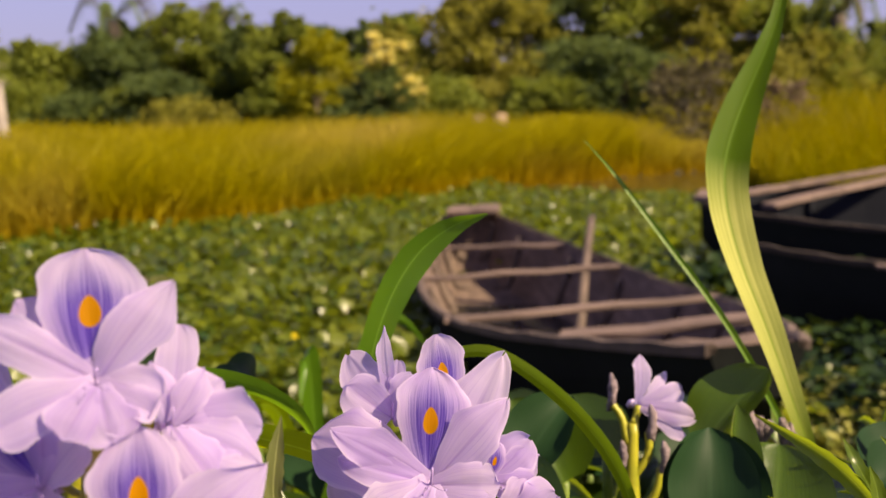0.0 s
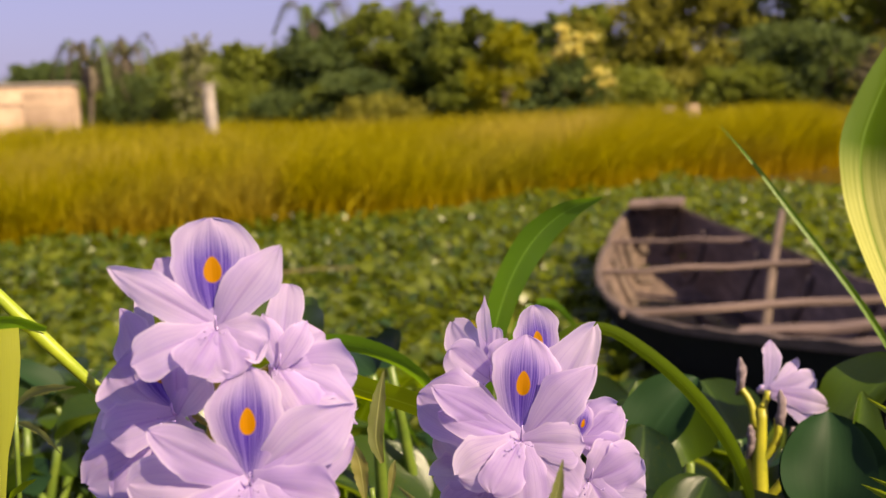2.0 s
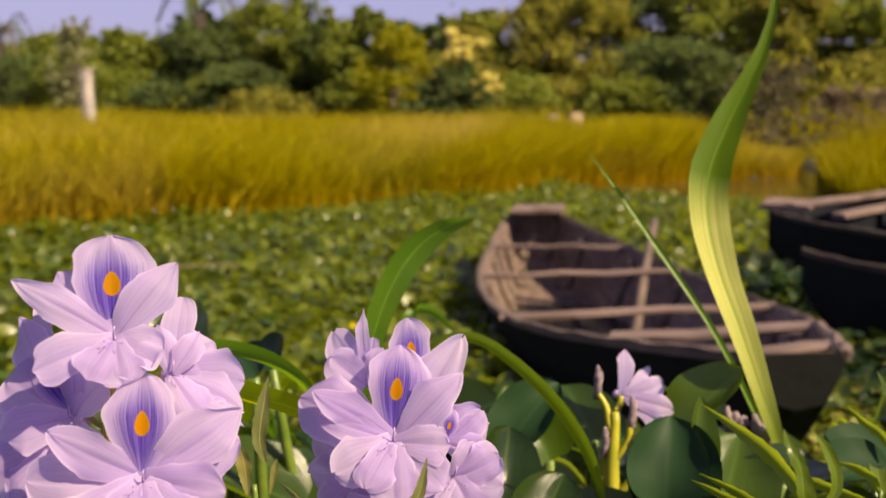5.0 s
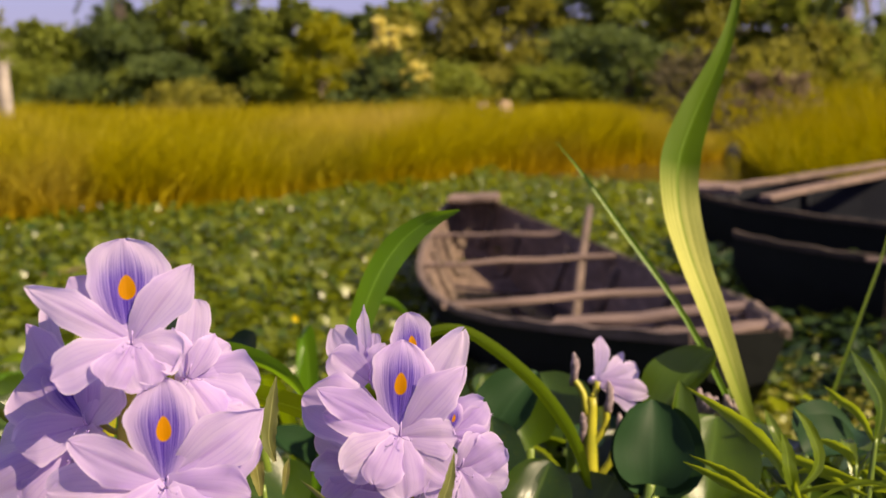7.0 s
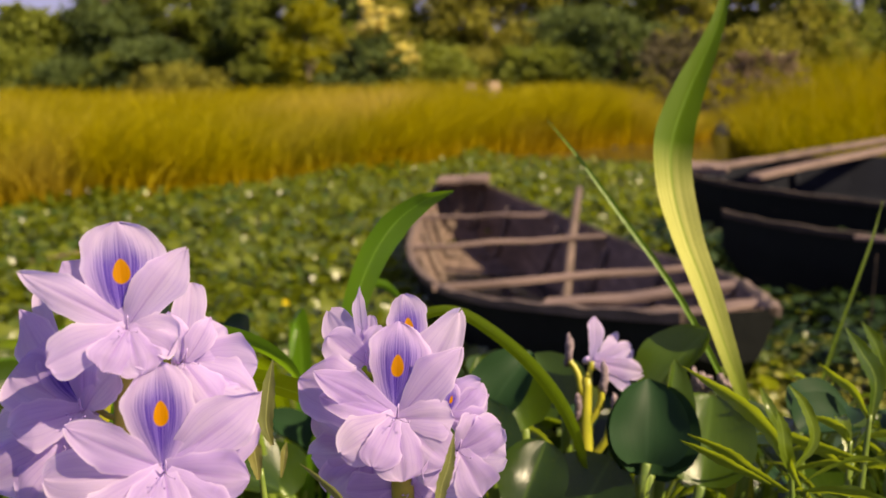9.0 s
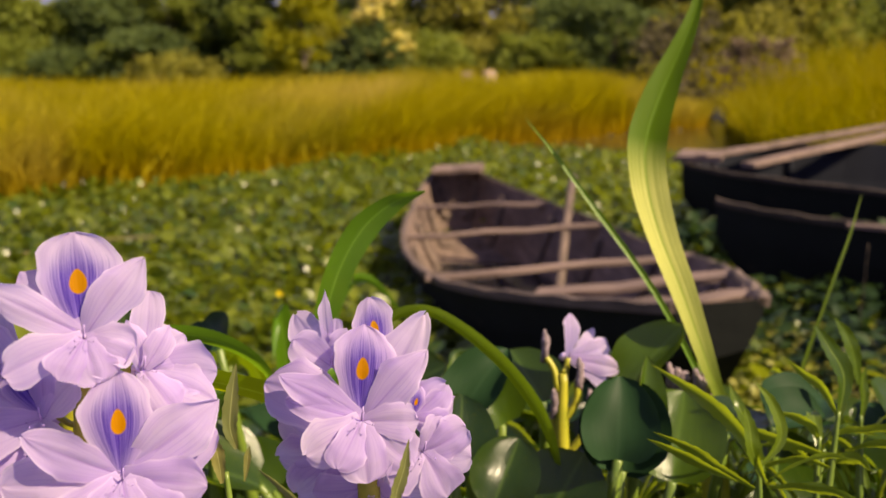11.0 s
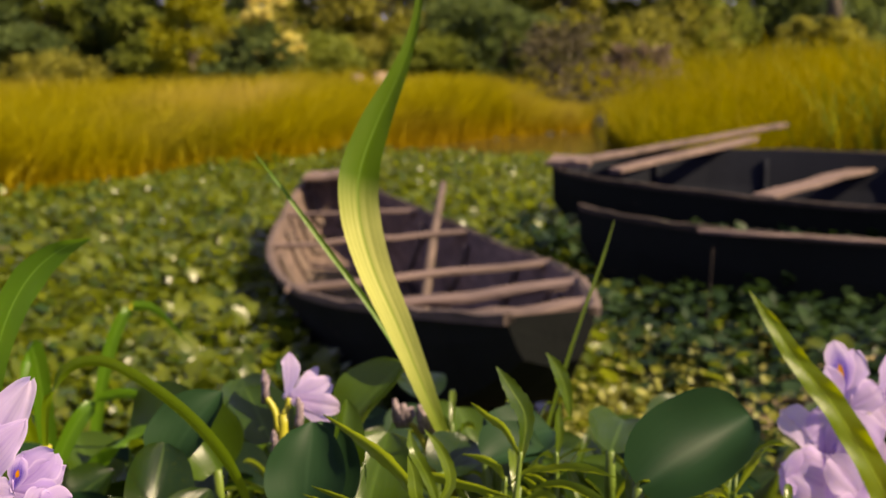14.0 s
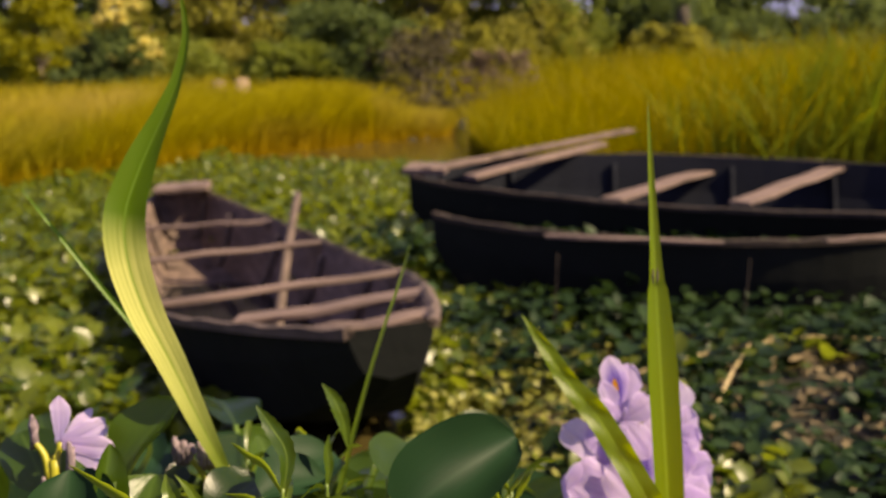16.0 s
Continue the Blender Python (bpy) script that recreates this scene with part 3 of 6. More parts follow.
def make_boat(name, left, right, keel, label, flare=0.62, thwarts=(), ribs=9, deck=True, fine=31, dark=False, stern=0.30, bilge=None):
    inside_mat, rim_mat = (MAT_TARIN, MAT_RIM) if dark else (MAT_INSIDE, MAT_WOOD)
    root = thing(name, label, "boat", "boats moored in the plants")
    L, R = spline(left, fine), spline(right, fine)
    verts, faces, mids = [], [], []
    outs, ins = [], []
    for i in range(fine):
        f = i / (fine - 1)
        lift = 0.30 * abs(2 * f - 1) ** 3.5 if f < 0.5 else stern * abs(2 * f - 1) ** (1.7 if stern > 0.4 else 3.5)
        o, q = hull_section(L[i], R[i], keel + lift, flare, 0.022)
        outs.append(o)
        ins.append(q)
    for i, j in ((0, 1), (fine - 1, fine - 2)):
        ins[i] = [p * 0.6 + q * 0.4 for p, q in zip(ins[i], ins[j])]
    m = len(outs[0])
    for row in outs:
        verts += [tuple(p) for p in row]
    for row in ins:
        verts += [tuple(p) for p in row]
    base = fine * m
    for i in range(fine - 1):
        for k in range(m - 1):
            a = i * m + k
            faces.append((a, a + 1, a + m + 1, a + m))
            mids.append(0)
            b = base + a
            faces.append((b, b + m, b + m + 1, b + 1))
            mids.append(1)
        for k in (0, m - 1):
            a, b = i * m + k, base + i * m + k
            faces.append((a, b, b + m, a + m) if k == 0 else (a, a + m, b + m, b))
            mids.append(1)
    for i in (0, fine - 1):
        faces.append(tuple(range(i * m, i * m + m)))
        mids.append(0)
        faces.append(tuple(range(base + i * m, base + i * m + m)))
        mids.append(1)
    hull = mesh_object("hull", verts, faces, (MAT_HULL, inside_mat), None, root, False)
    hull.data.polygons.foreach_set("material_index", mids)
    for line, side in ((L, 1), (R, -1)):
        pv, pf = [], []
        for i in range(fine):
            c = (L[i] + R[i]) / 2
            out = unit((line[i] - c) * (1, 1, 0))
            jit = 0.004 * math.sin(i * 2.3 + side)
            for ox, oz in ((0.006, -0.018), (0.008, 0.004 + jit), (-0.005, 0.008 + jit), (-0.016, 0.004), (-0.016, -0.010)):
                pv.append(tuple(line[i] + out * ox + np.array((0, 0, oz))))
        for i in range(fine - 1):
            for k in range(5):
                a, b = i * 5 + k, i * 5 + (k + 1) % 5
                pf.append((a, b, b + 5, a + 5))
        pf += [(4, 3, 2, 1, 0), tuple(range((fine - 1) * 5, fine * 5))]
        ob = mesh_object("gunwale", pv, pf, (rim_mat, MAT_RIM), None, root, False, "worn grey-brown gunwale strip")
        if side < 0:
            ob.data.polygons.foreach_set("material_index", [1 if k // 5 < 0.66 * fine else 0 for k in range(len(pf))])
    for k, (a, b, wd) in enumerate(thwarts):
        board("thwart", a, b, wd, 0.017, MAT_WOODX, root, seed=k + 3, wobble=0.006, label="pale worn seat board")
    for k in range(ribs):
        f = (k + 0.8) / (ribs + 0.6)
        i = int(f * (fine - 1))
        for line, s in ((0, 1), (m - 1, -1)):
            pts = [ins[i][line] * 0.97 + np.mean(ins[i], 0) * 0.03 - np.array((0, 0, 0.035)), ins[i][line + s], ins[i][line + 2 * s], ins[i][line + 3 * s], ins[i][4] * 0.5 + ins[i][line + 3 * s] * 0.5]
            c = np.mean(ins[i], 0)
            pts = [p + unit((c - p) * (1, 1, 0.6)) * 0.014 for p in pts]
            tube("rib", pts, [0.016, 0.020, 0.020, 0.018], inside_mat if dark else rim_mat, root, n=8, sides=5, knobs=0.25, seed=k)
    if deck:
        a, b = (L[0] + L[1]) / 2, (R[0] + R[1]) / 2
        t = unit((np.mean(left[-1:], 0) - np.mean(left[:1], 0)) * (1, 1, 0))
        board("end_board", a + t * 0.05 + (0, 0, 0.024), b + t * 0.05 + (0, 0, 0.024), 0.24, 0.030, MAT_WOODX, root, seed=9, label="short end board on the bow")
    ia, ib = int(fine * 0.28), int(fine * 0.66)
    for s in (-0.3, 0.05, 0.38):
        p = [ins[i][4] * (1 - abs(s)) + ins[i][3 if s < 0 else 5] * abs(s) + np.array((0, 0, 0.018)) for i in (ia, (ia + ib) // 2, ib)]
        for p0, p1 in ((p[0], p[1]), (p[1], p[2])):
            board("floor_board", p0, p1, 0.10, 0.016, inside_mat, root, seed=int(40 + s * 10))
    if bilge is not None:
        rows = [i for i in range(fine) if ins[i][4][2] < bilge - 0.012]
        pv = []
        for i in rows:
            for low, high in ((ins[i][3], ins[i][2]), (ins[i][5], ins[i][6])):
                f = min(1.0, max(0.0, (bilge - low[2]) / max(1e-4, high[2] - low[2])))
                p = low + (high - low) * f
                pv.append((p[0], p[1], bilge))
        pf = [(2 * k, 2 * k + 1, 2 * k + 3, 2 * k + 2) for k in range(len(rows) - 1)]
        mesh_object("bilge_water", pv, pf, MAT_BILGE, None, root, False, "shallow rain water standing in the bottom")
    return root


make_boat("wooden_boat", BOAT_A_L, BOAT_A_R, -0.06, "small weathered plank boat with worn seat boards and a tarred hull",
          thwarts=[((-0.470, 4.395, 0.272), (0.150, 4.310, 0.305), 0.048), ((-0.440, 3.745, 0.244), (0.372, 3.790, 0.290), 0.044),
                   ((-0.275, 2.900, 0.262), (0.595, 2.985, 0.326), 0.050), ((0.075, 2.400, 0.335), (0.575, 2.300, 0.412), 0.082), ((0.265, 1.86, 0.440), (0.515, 1.90, 0.460), 0.06)], stern=0.46, bilge=0.012)
make_boat("wooden_boat", BOAT_B_L, BOAT_B_R, -0.05, "large dark tarred plank boat with loose planks over the bow",
          thwarts=[((1.8758, 4.5472, 0.3250), (2.7278, 5.1973, 0.4000), 0.13), ((2.4200, 4.2258, 0.3350), (3.4358, 4.9125, 0.4450), 0.12)], ribs=7, dark=True)
boat_c = make_boat("wooden_boat", BOAT_C_L, BOAT_C_R, -0.05, "low black tarred boat leaning over with a sunlit rim", thwarts=[], ribs=6, deck=False, dark=True)

# Pale boards added on the dark rim to paint its sunlit stretches.
board("worn_strip", (1.1368, 3.1844, 0.3920), (1.7164, 2.9601, 0.3860), 0.035, 0.012, MAT_WOODX, boat_c, seed=31, label="pale strip added for the sunlit stretch of the rim")
board("worn_strip", (2.0704, 2.9000, 0.3900), (2.3769, 2.9085, 0.3960), 0.03, 0.012, MAT_WOODX, boat_c, seed=32, label="pale strip added for the sunlit stretch of the rim")
pole = tube("wooden_pole", [(0.160, 3.215, 0.02), (0.205, 3.70, 0.23), (0.268, 4.237, 0.435)], [0.020, 0.019, 0.017], MAT_WOOD, None, 8, 8, knobs=0.12)
tagged(pole, "grey wooden pole leaning inside the boat", "pole", "poles and planks in the boats")
# Top plank lies in shade, painted by using the darker hull wood.
pl = board("loose_plank", (0.93, 4.93, 0.455), (2.46, 5.83, 0.600), 0.07, 0.025, MAT_INSIDE, None, seed=21)
tagged(pl, "long grey plank laid over the large boat's rims, shade put into its colour", "plank", "poles and planks in the boats")
pl = board("loose_plank", (1.18, 4.80, 0.430), (2.16, 5.55, 0.535), 0.09, 0.025, MAT_WOODX, None, seed=22)
tagged(pl, "pale plank resting across the bow of the large boat", "plank", "poles and planks in the boats")
pl = board("loose_plank", (0.96, 4.90, 0.468), (1.60, 5.38, 0.505), 0.09, 0.022, MAT_WOODX, None, seed=23)
tagged(pl, "short pale plank resting on the bow of the large boat", "plank", "poles and planks in the boats")

# ---- marsh grass ----
def blades(count, pick, height, width, lean, seed):
    rng = np.random.default_rng(seed)
    place = []
    while len(place) < count:
        p = pick(rng)
        if p is not None:
            place.append(p)
    place = np.array(place)
    k = len(place)
    h = height(place[:, 0], place[:, 1]) * rng.uniform(0.62, 1.06, k)
    az = rng.uniform(0, 2 * np.pi, k)
    bend = rng.normal(0, lean, k)[:, None] * np.stack([np.cos(az), np.sin(az)], 1) + np.array([0.12, -0.02])
    face = rng.uniform(-0.9, 0.9, k)
    side = np.stack([np.cos(face), np.sin(face), np.zeros(k)], 1) * (width * rng.uniform(0.6, 1.4, k))[:, None]
    base = np.concatenate([place, np.full((k, 1), 0.0)], 1)
    rows = []
    for f, wd in ((0, 1.0), (0.35, 0.9), (0.7, 0.6), (1.0, 0.06)):
        c = base + np.concatenate([bend * (f * f * h)[:, None], (h * (f - 0.12 * f * f))[:, None]], 1)
        rows.append((c - side * wd / 2, c + side * wd / 2))
    v = np.stack([x for r in rows for x in r], 1)
    uv = np.array([(u, f) for f in (0, 0.35, 0.7, 1.0) for u in (0, 1)])
    quad = np.array([(0, 1, 3, 2), (2, 3, 5, 4), (4, 5, 7, 6)])
    faces = (quad[None] + (np.arange(k) * 8)[:, None, None]).reshape(-1, 4)
    return v.reshape(-1, 3), faces, np.tile(uv, (k, 1))


def edge_pick(line, depth, spread=1.0):
    line = np.array(line, float)
    seg = np.linalg.norm(np.diff(line, axis=0), axis=1)
    cum = np.concatenate([[0], np.cumsum(seg)])

    def pick(rng):
        s = rng.uniform(0, cum[-1])
        i = min(np.searchsorted(cum, s) - 1, len(seg) - 1) if s > 0 else 0
        f = (s - cum[i]) / seg[i]
        p = line[i] + (line[i + 1] - line[i]) * f
        t = (line[i + 1] - line[i]) / seg[i]
        back = np.array((-t[1], t[0]))
        d = depth * rng.random() ** 1.6 + 0.18 * noise.noise((p[0] * 0.9, p[1] * 0.9, 5))
        return p + back * d
    return pick


def area_pick(poly, y0, y1, x0, x1):
    def pick(rng):
        y = y0 + (y1 - y0) * rng.random() ** 1.7
        x = rng.uniform(x0, x1) * (0.35 + 0.65 * y / y1)
        return np.array((x, y)) if inside(poly, x, y) else None
    return pick


def marsh_height(x, y):
    roll = np.array([noise.noise((a * 0.28, b * 0.22, 1.0)) for a, b in zip(x, y)])
    swell = smooth01(-5.2, -3.4, x) * (1 - smooth01(-1.6, -0.5, x)) + smooth01(-0.3, 0.5, x) * (1 - smooth01(1.3, 2.1, x))
    tuft = np.array([noise.noise((a * 0.9, b * 0.7, 4.0)) for a, b in zip(x, y)])
    wide = np.array([noise.noise((a * 0.11, b * 0.09, 7.0)) for a, b in zip(x, y)])
    return 0.74 + 0.08 * smooth01(7, 16, y) + 0.20 * roll + 0.10 * tuft + 0.70 * wide * smooth01(14, 30, y) + 0.20 * swell * smooth01(7, 11, y) - 0.30 * smooth01(0.8, 2.6, x) * (1 - smooth01(16, 22, y))


def right_height(x, y):
    return 1.16 + 0.66 * smooth01(3.0, 7.5, x) + 0.10 * np.sin(x * 1.7 + y) - 0.45 * (1 - smooth01(2.6, 3.9, x))


v, f, uv = blades(42000, edge_pick(MARSH_EDGE[1:], 2.9), marsh_height, 0.013, 0.45, 11)
stuff("marsh_grass", v, f, MAT_GRASS, uv, "dense yellow-green marsh grass standing at the water's edge", "grass")
v, f, uv = blades(20000, area_pick(MARSH, 6.5, 46, -44, 6), marsh_height, 0.036, 0.45, 12)
stuff("marsh_grass", v, f, MAT_GRASS, uv, "wide meadow of yellow marsh grass", "grass")
v, f, uv = blades(18000, area_pick(MARSH, 6.3, 24, -20, 4), marsh_height, 0.020, 0.45, 15)
stuff("marsh_grass", v, f, MAT_GRASS, uv, "yellow marsh grass in the near meadow", "grass")
v, f, uv = blades(19000, edge_pick([(3.0, 14.0), (2.50, 10.6), (2.20, 8.6), (2.60, 7.05), (3.75, 6.2), (6.2, 5.7), (12, 4.5)], 2.6), right_height, 0.012, 0.38, 13)
v2, f2, uv2 = blades(11000, area_pick(BANK_R, 6.5, 34, 2, 34), right_height, 0.026, 0.34, 14)
v3, f3, uv3 = blades(3600, edge_pick([(2.9, 6.9), (3.75, 6.1), (6.2, 5.5), (12, 4.3)], 1.5), lambda x, y: right_height(x, y) * 1.04, 0.017, 0.32, 16)
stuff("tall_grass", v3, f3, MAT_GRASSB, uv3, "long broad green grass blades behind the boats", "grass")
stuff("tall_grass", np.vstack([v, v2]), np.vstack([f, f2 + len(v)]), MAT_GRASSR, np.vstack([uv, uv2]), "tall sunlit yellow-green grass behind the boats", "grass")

# ---- floating plants on the water ----
def blade_template(nu, nv, cup=0.22, arch=0.15):
    v, f, uv = [], [], []
    for i in range(nv + 1):
        t = i / nv
        q = 0.05 + 0.945 * t
        wd = max(0.12, (4 * q * (1 - q)) ** 0.48 * (1.06 - 0.16 * t)) if t < 1 else 0.10
        for j in range(nu + 1):
            u = 2 * j / nu - 1
            v.append((u * wd * 0.5, t, cup * (u * u) * wd * 0.5 - arch * t * t))
            uv.append((j / nu, t))
    for i in range(nv):
        for j in range(nu):
            a = i * (nu + 1) + j
            f.append((a, a + 1, a + nu + 2, a + nu + 1))
    return v, f, uv


def turned(az, tilt, roll, size, wide, x, y, z):
    m = Matrix.Translation((x, y, z)) @ Matrix.Rotation(az, 4, "Z") @ Matrix.Rotation(tilt, 4, "X") @ Matrix.Rotation(roll, 4, "Y") @ Matrix.Diagonal((size * wide, size, size, 1))
    return np.array(m)[:3]


CHANNEL = [(-0.5, 10.2), (0.1, 9.9), (0.8, 9.6), (1.8, 9.2), (2.6, 8.6), (3.0, 16.0), (1.9, 14.4), (0.6, 12.8), (-0.4, 11.5)]


def mat_leaves(count, x0, x1, y0, y1, size, seed, low=0.02, high=0.16):
    rng = random.Random(seed)
    mats = []
    tries = 0
    while len(mats) < count and tries < count * 8:
        tries += 1
        y = y0 + (y1 - y0) * rng.random() ** 1.25
        x = rng.uniform(x0, x1) * (0.4 + 0.6 * (y / y1))
        if inside(MARSH, x, y - 0.15) or inside(BANK_R, x, y) or inside(CHANNEL, x, y) or any(inside(q, x, y) for q in FOOT):
            continue
        clump = noise.noise((x * 1.6, y * 1.6, 2.0))
        if y < 1.9 + 0.3 * clump and x < -1.3 + 0.5 * noise.noise((x, y * 2.0, 6.0)) and rng.random() < 0.7:
            continue
        if y < 3.4 and x > 0.70 + 0.2 * clump and y > 1.75 and rng.random() < 0.97:
            continue
        z = low + (high - low) * rng.random() * (0.75 + 0.6 * clump) + max(0.0, float(bank_height(x, y)) * 1.05 - 0.14)
        s = size * rng.uniform(0.55, 1.25)
        mats.append(turned(rng.uniform(0, 6.28), rng.uniform(-0.1, 1.15), rng.gauss(0, 0.35), s, rng.uniform(0.75, 1.05), x, y, z))
    return np.array(mats)


tv, tf, tuv = blade_template(2, 3)
for n_leaf, box, size, seed, text in ((33000, (-7.5, 4.5, 2.3, 12.2), 0.060, 31, "thick carpet of floating water hyacinth leaves"),
                                      (8500, (-1.9, 2.0, 1.25, 4.4), 0.043, 32, "low mixed water plants in front of the boats"),
                                      (7000, (-8.5, -1.7, 1.35, 3.6), 0.075, 33, "outer part of the floating leaf carpet")):
    v, f, uv = swarm(tv, tf, tuv, mat_leaves(n_leaf, *box, size, seed))
    stuff("water_hyacinth_carpet", v, f, MAT_HYMAT, uv, text, "water plants")


# Leaves between the boats, shade painted in by the darkened leaf colour.
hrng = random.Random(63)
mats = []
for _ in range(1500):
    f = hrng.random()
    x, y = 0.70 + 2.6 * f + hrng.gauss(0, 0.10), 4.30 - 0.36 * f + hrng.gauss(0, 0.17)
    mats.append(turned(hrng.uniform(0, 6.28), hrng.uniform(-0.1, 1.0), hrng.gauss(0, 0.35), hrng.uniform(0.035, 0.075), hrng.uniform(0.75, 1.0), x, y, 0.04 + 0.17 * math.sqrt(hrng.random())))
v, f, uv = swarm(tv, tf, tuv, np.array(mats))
stuff("water_hyacinth_carpet", v, f, MAT_SHADELEAF, uv, "floating leaves heaped between the two dark boats, in the shade-dark colour", "water plants")
# Patch of sunlight beside the boat, painted by paler small leaves.
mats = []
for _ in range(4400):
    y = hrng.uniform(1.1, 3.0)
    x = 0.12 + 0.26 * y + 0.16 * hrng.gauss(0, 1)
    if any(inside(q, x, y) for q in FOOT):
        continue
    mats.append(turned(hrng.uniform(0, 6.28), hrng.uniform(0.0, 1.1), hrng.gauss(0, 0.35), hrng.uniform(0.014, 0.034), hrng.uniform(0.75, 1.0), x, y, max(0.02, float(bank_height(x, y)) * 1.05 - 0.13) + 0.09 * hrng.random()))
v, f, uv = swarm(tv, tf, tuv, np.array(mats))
stuff("small_leaved_plants", v, f, MAT_SUNLEAF, uv, "small green leaves beside the boat, painted pale as a sunlit patch", "water plants")

# Low plants whose dark colour paints the shade in front of the boats.
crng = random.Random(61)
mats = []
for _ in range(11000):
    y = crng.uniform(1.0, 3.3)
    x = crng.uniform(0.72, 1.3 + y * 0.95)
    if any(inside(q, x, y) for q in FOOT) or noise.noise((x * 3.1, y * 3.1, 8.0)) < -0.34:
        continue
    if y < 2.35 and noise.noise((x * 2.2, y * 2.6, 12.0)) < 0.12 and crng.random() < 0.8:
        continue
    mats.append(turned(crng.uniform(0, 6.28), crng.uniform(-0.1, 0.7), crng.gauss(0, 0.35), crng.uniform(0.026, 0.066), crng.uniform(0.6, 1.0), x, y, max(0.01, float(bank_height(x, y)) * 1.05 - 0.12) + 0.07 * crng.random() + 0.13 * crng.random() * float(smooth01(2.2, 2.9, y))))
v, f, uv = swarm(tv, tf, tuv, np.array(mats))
stuff("creeping_plants", v, f, MAT_SHADELEAF, uv, "low green plants on the mud, darkened to stand for shade", "water plants")

for k, (a, b) in enumerate([((-2.2239, 3.8676, 0.1300), (-1.7136, 4.2665, 0.1500))]):
    st = tube("fallen_reed", [a, tuple((np.array(a) + np.array(b)) / 2 + (0, 0, 0.02)), b], [0.006, 0.006, 0.003], MAT_LITTER, None, 10, 6, knobs=0.1)
    tagged(st, "brown dry reed lying on the floating leaves", "reed", "fallen reeds")
bloom = thing("yellow_flower", "tiny yellow flower above the floating leaves", "flower")
bc = np.array((-0.7709, 2.9389, 0.2000))
tube("stalk", [tuple(bc - (0, 0, 0.14)), tuple(bc - (0.003, 0, 0.07)), tuple(bc)], [0.002, 0.0018, 0.0016], MAT_PETIOLE, bloom, 6, 5)
for k in range(5):
    az = k * 1.257
    d = np.array((math.cos(az), -0.35, math.sin(az)))
    ribbon("petal", [tuple(bc), tuple(bc + d * 0.007), tuple(bc + d * 0.013)], [0.004, 0.011, 0.003], [(-math.sin(az), 0, math.cos(az))] * 2, MAT_YELLOW, bloom, 0.1, 5, 2)

# ---- plants coloured dark to paint the shade under the boat's near end ----
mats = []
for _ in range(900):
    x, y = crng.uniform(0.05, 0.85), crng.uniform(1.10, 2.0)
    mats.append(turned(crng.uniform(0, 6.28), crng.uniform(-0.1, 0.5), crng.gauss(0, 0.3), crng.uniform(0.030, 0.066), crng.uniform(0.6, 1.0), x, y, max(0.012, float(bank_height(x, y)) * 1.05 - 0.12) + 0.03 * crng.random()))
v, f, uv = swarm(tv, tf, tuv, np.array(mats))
stuff("creeping_plants", v, f, MAT_SHADELEAF, uv, "low plants under the boat's end, shade put into their dark colour", "water plants")

# fallen stalks and dead leaves on the wet ground beside the boats
litter_rng = random.Random(5)
mats = []
for _ in range(1500):
    x, y = litter_rng.uniform(0.55, 3.2), litter_rng.uniform(1.1, 2.6)
    mats.append(turned(litter_rng.uniform(0, 6.28), litter_rng.gauss(0, 0.15), litter_rng.gauss(0, 0.3), litter_rng.uniform(0.03, 0.08), litter_rng.uniform(0.10, 0.6), x, y, max(0.01, float(bank_height(x, y)) * 1.05 - 0.105)))
v, f, uv = swarm(tv, tf, tuv, np.array(mats))
stuff("leaf_litter", v, f, MAT_LITTER, uv, "dead brown leaves and stalks lying on dark mud", "plant litter")
for k, (a, b) in enumerate([((1.05, 2.35, 0.11), (1.75, 2.62, 0.13)), ((1.25, 2.05, 0.11), (1.62, 2.55, 0.15)), ((0.80, 2.15, 0.10), (1.15, 1.85, 0.12)), ((1.5, 2.75, 0.10), (2.2, 2.55, 0.12))]):
    st = tube("fallen_reed", [a, tuple((np.array(a) + np.array(b)) / 2 + (0, 0, 0.015)), b], [0.005, 0.005, 0.003], MAT_DRY, None, 8, 6, knobs=0.1)
    tagged(st, "pale dry reed lying on the mud", "reed", "fallen reeds")


for foot, mid_p, tip in (((1.040, 2.760, 0.02), (1.050, 2.755, 0.22), (1.054, 2.750, 0.411)), ((1.690, 2.760, 0.02), (1.702, 2.755, 0.20), (1.710, 2.750, 0.367))):
    st = tube("standing_reed", [foot, mid_p, tip], [0.0028, 0.0022, 0.001], MAT_RIM, None, 8, 6, knobs=0.1)
    tagged(st, "thin dark dead reed standing before the black boat", "reed", "reeds by the boats")


# ---- far trees ----
def leaf_cloud(centres, count, size, seed, flat=0.7):
    rng = np.random.default_rng(seed)
    cs = np.array([c[:3] for c in centres])
    rs = np.array([c[3] for c in centres])
    pick = rng.integers(0, len(cs), count)
    d = rng.normal(size=(count, 3))
    p = cs[pick] + d * (rs[pick] * 0.62)[:, None] * np.array((1, 1, flat))
    a = rng.normal(size=(count, 3))
    a /= np.linalg.norm(a, axis=1)[:, None]
    b = np.cross(a, rng.normal(size=(count, 3)))
    b /= np.linalg.norm(b, axis=1)[:, None]
    s = size * rng.uniform(0.5, 1.4, count)[:, None]
    q = np.stack([p - a * s * 0.5, p + b * s * 0.28, p + a * s * 0.5, p - b * s * 0.28], 1).reshape(-1, 3)
    return q, np.arange(count * 4).reshape(-1, 4)


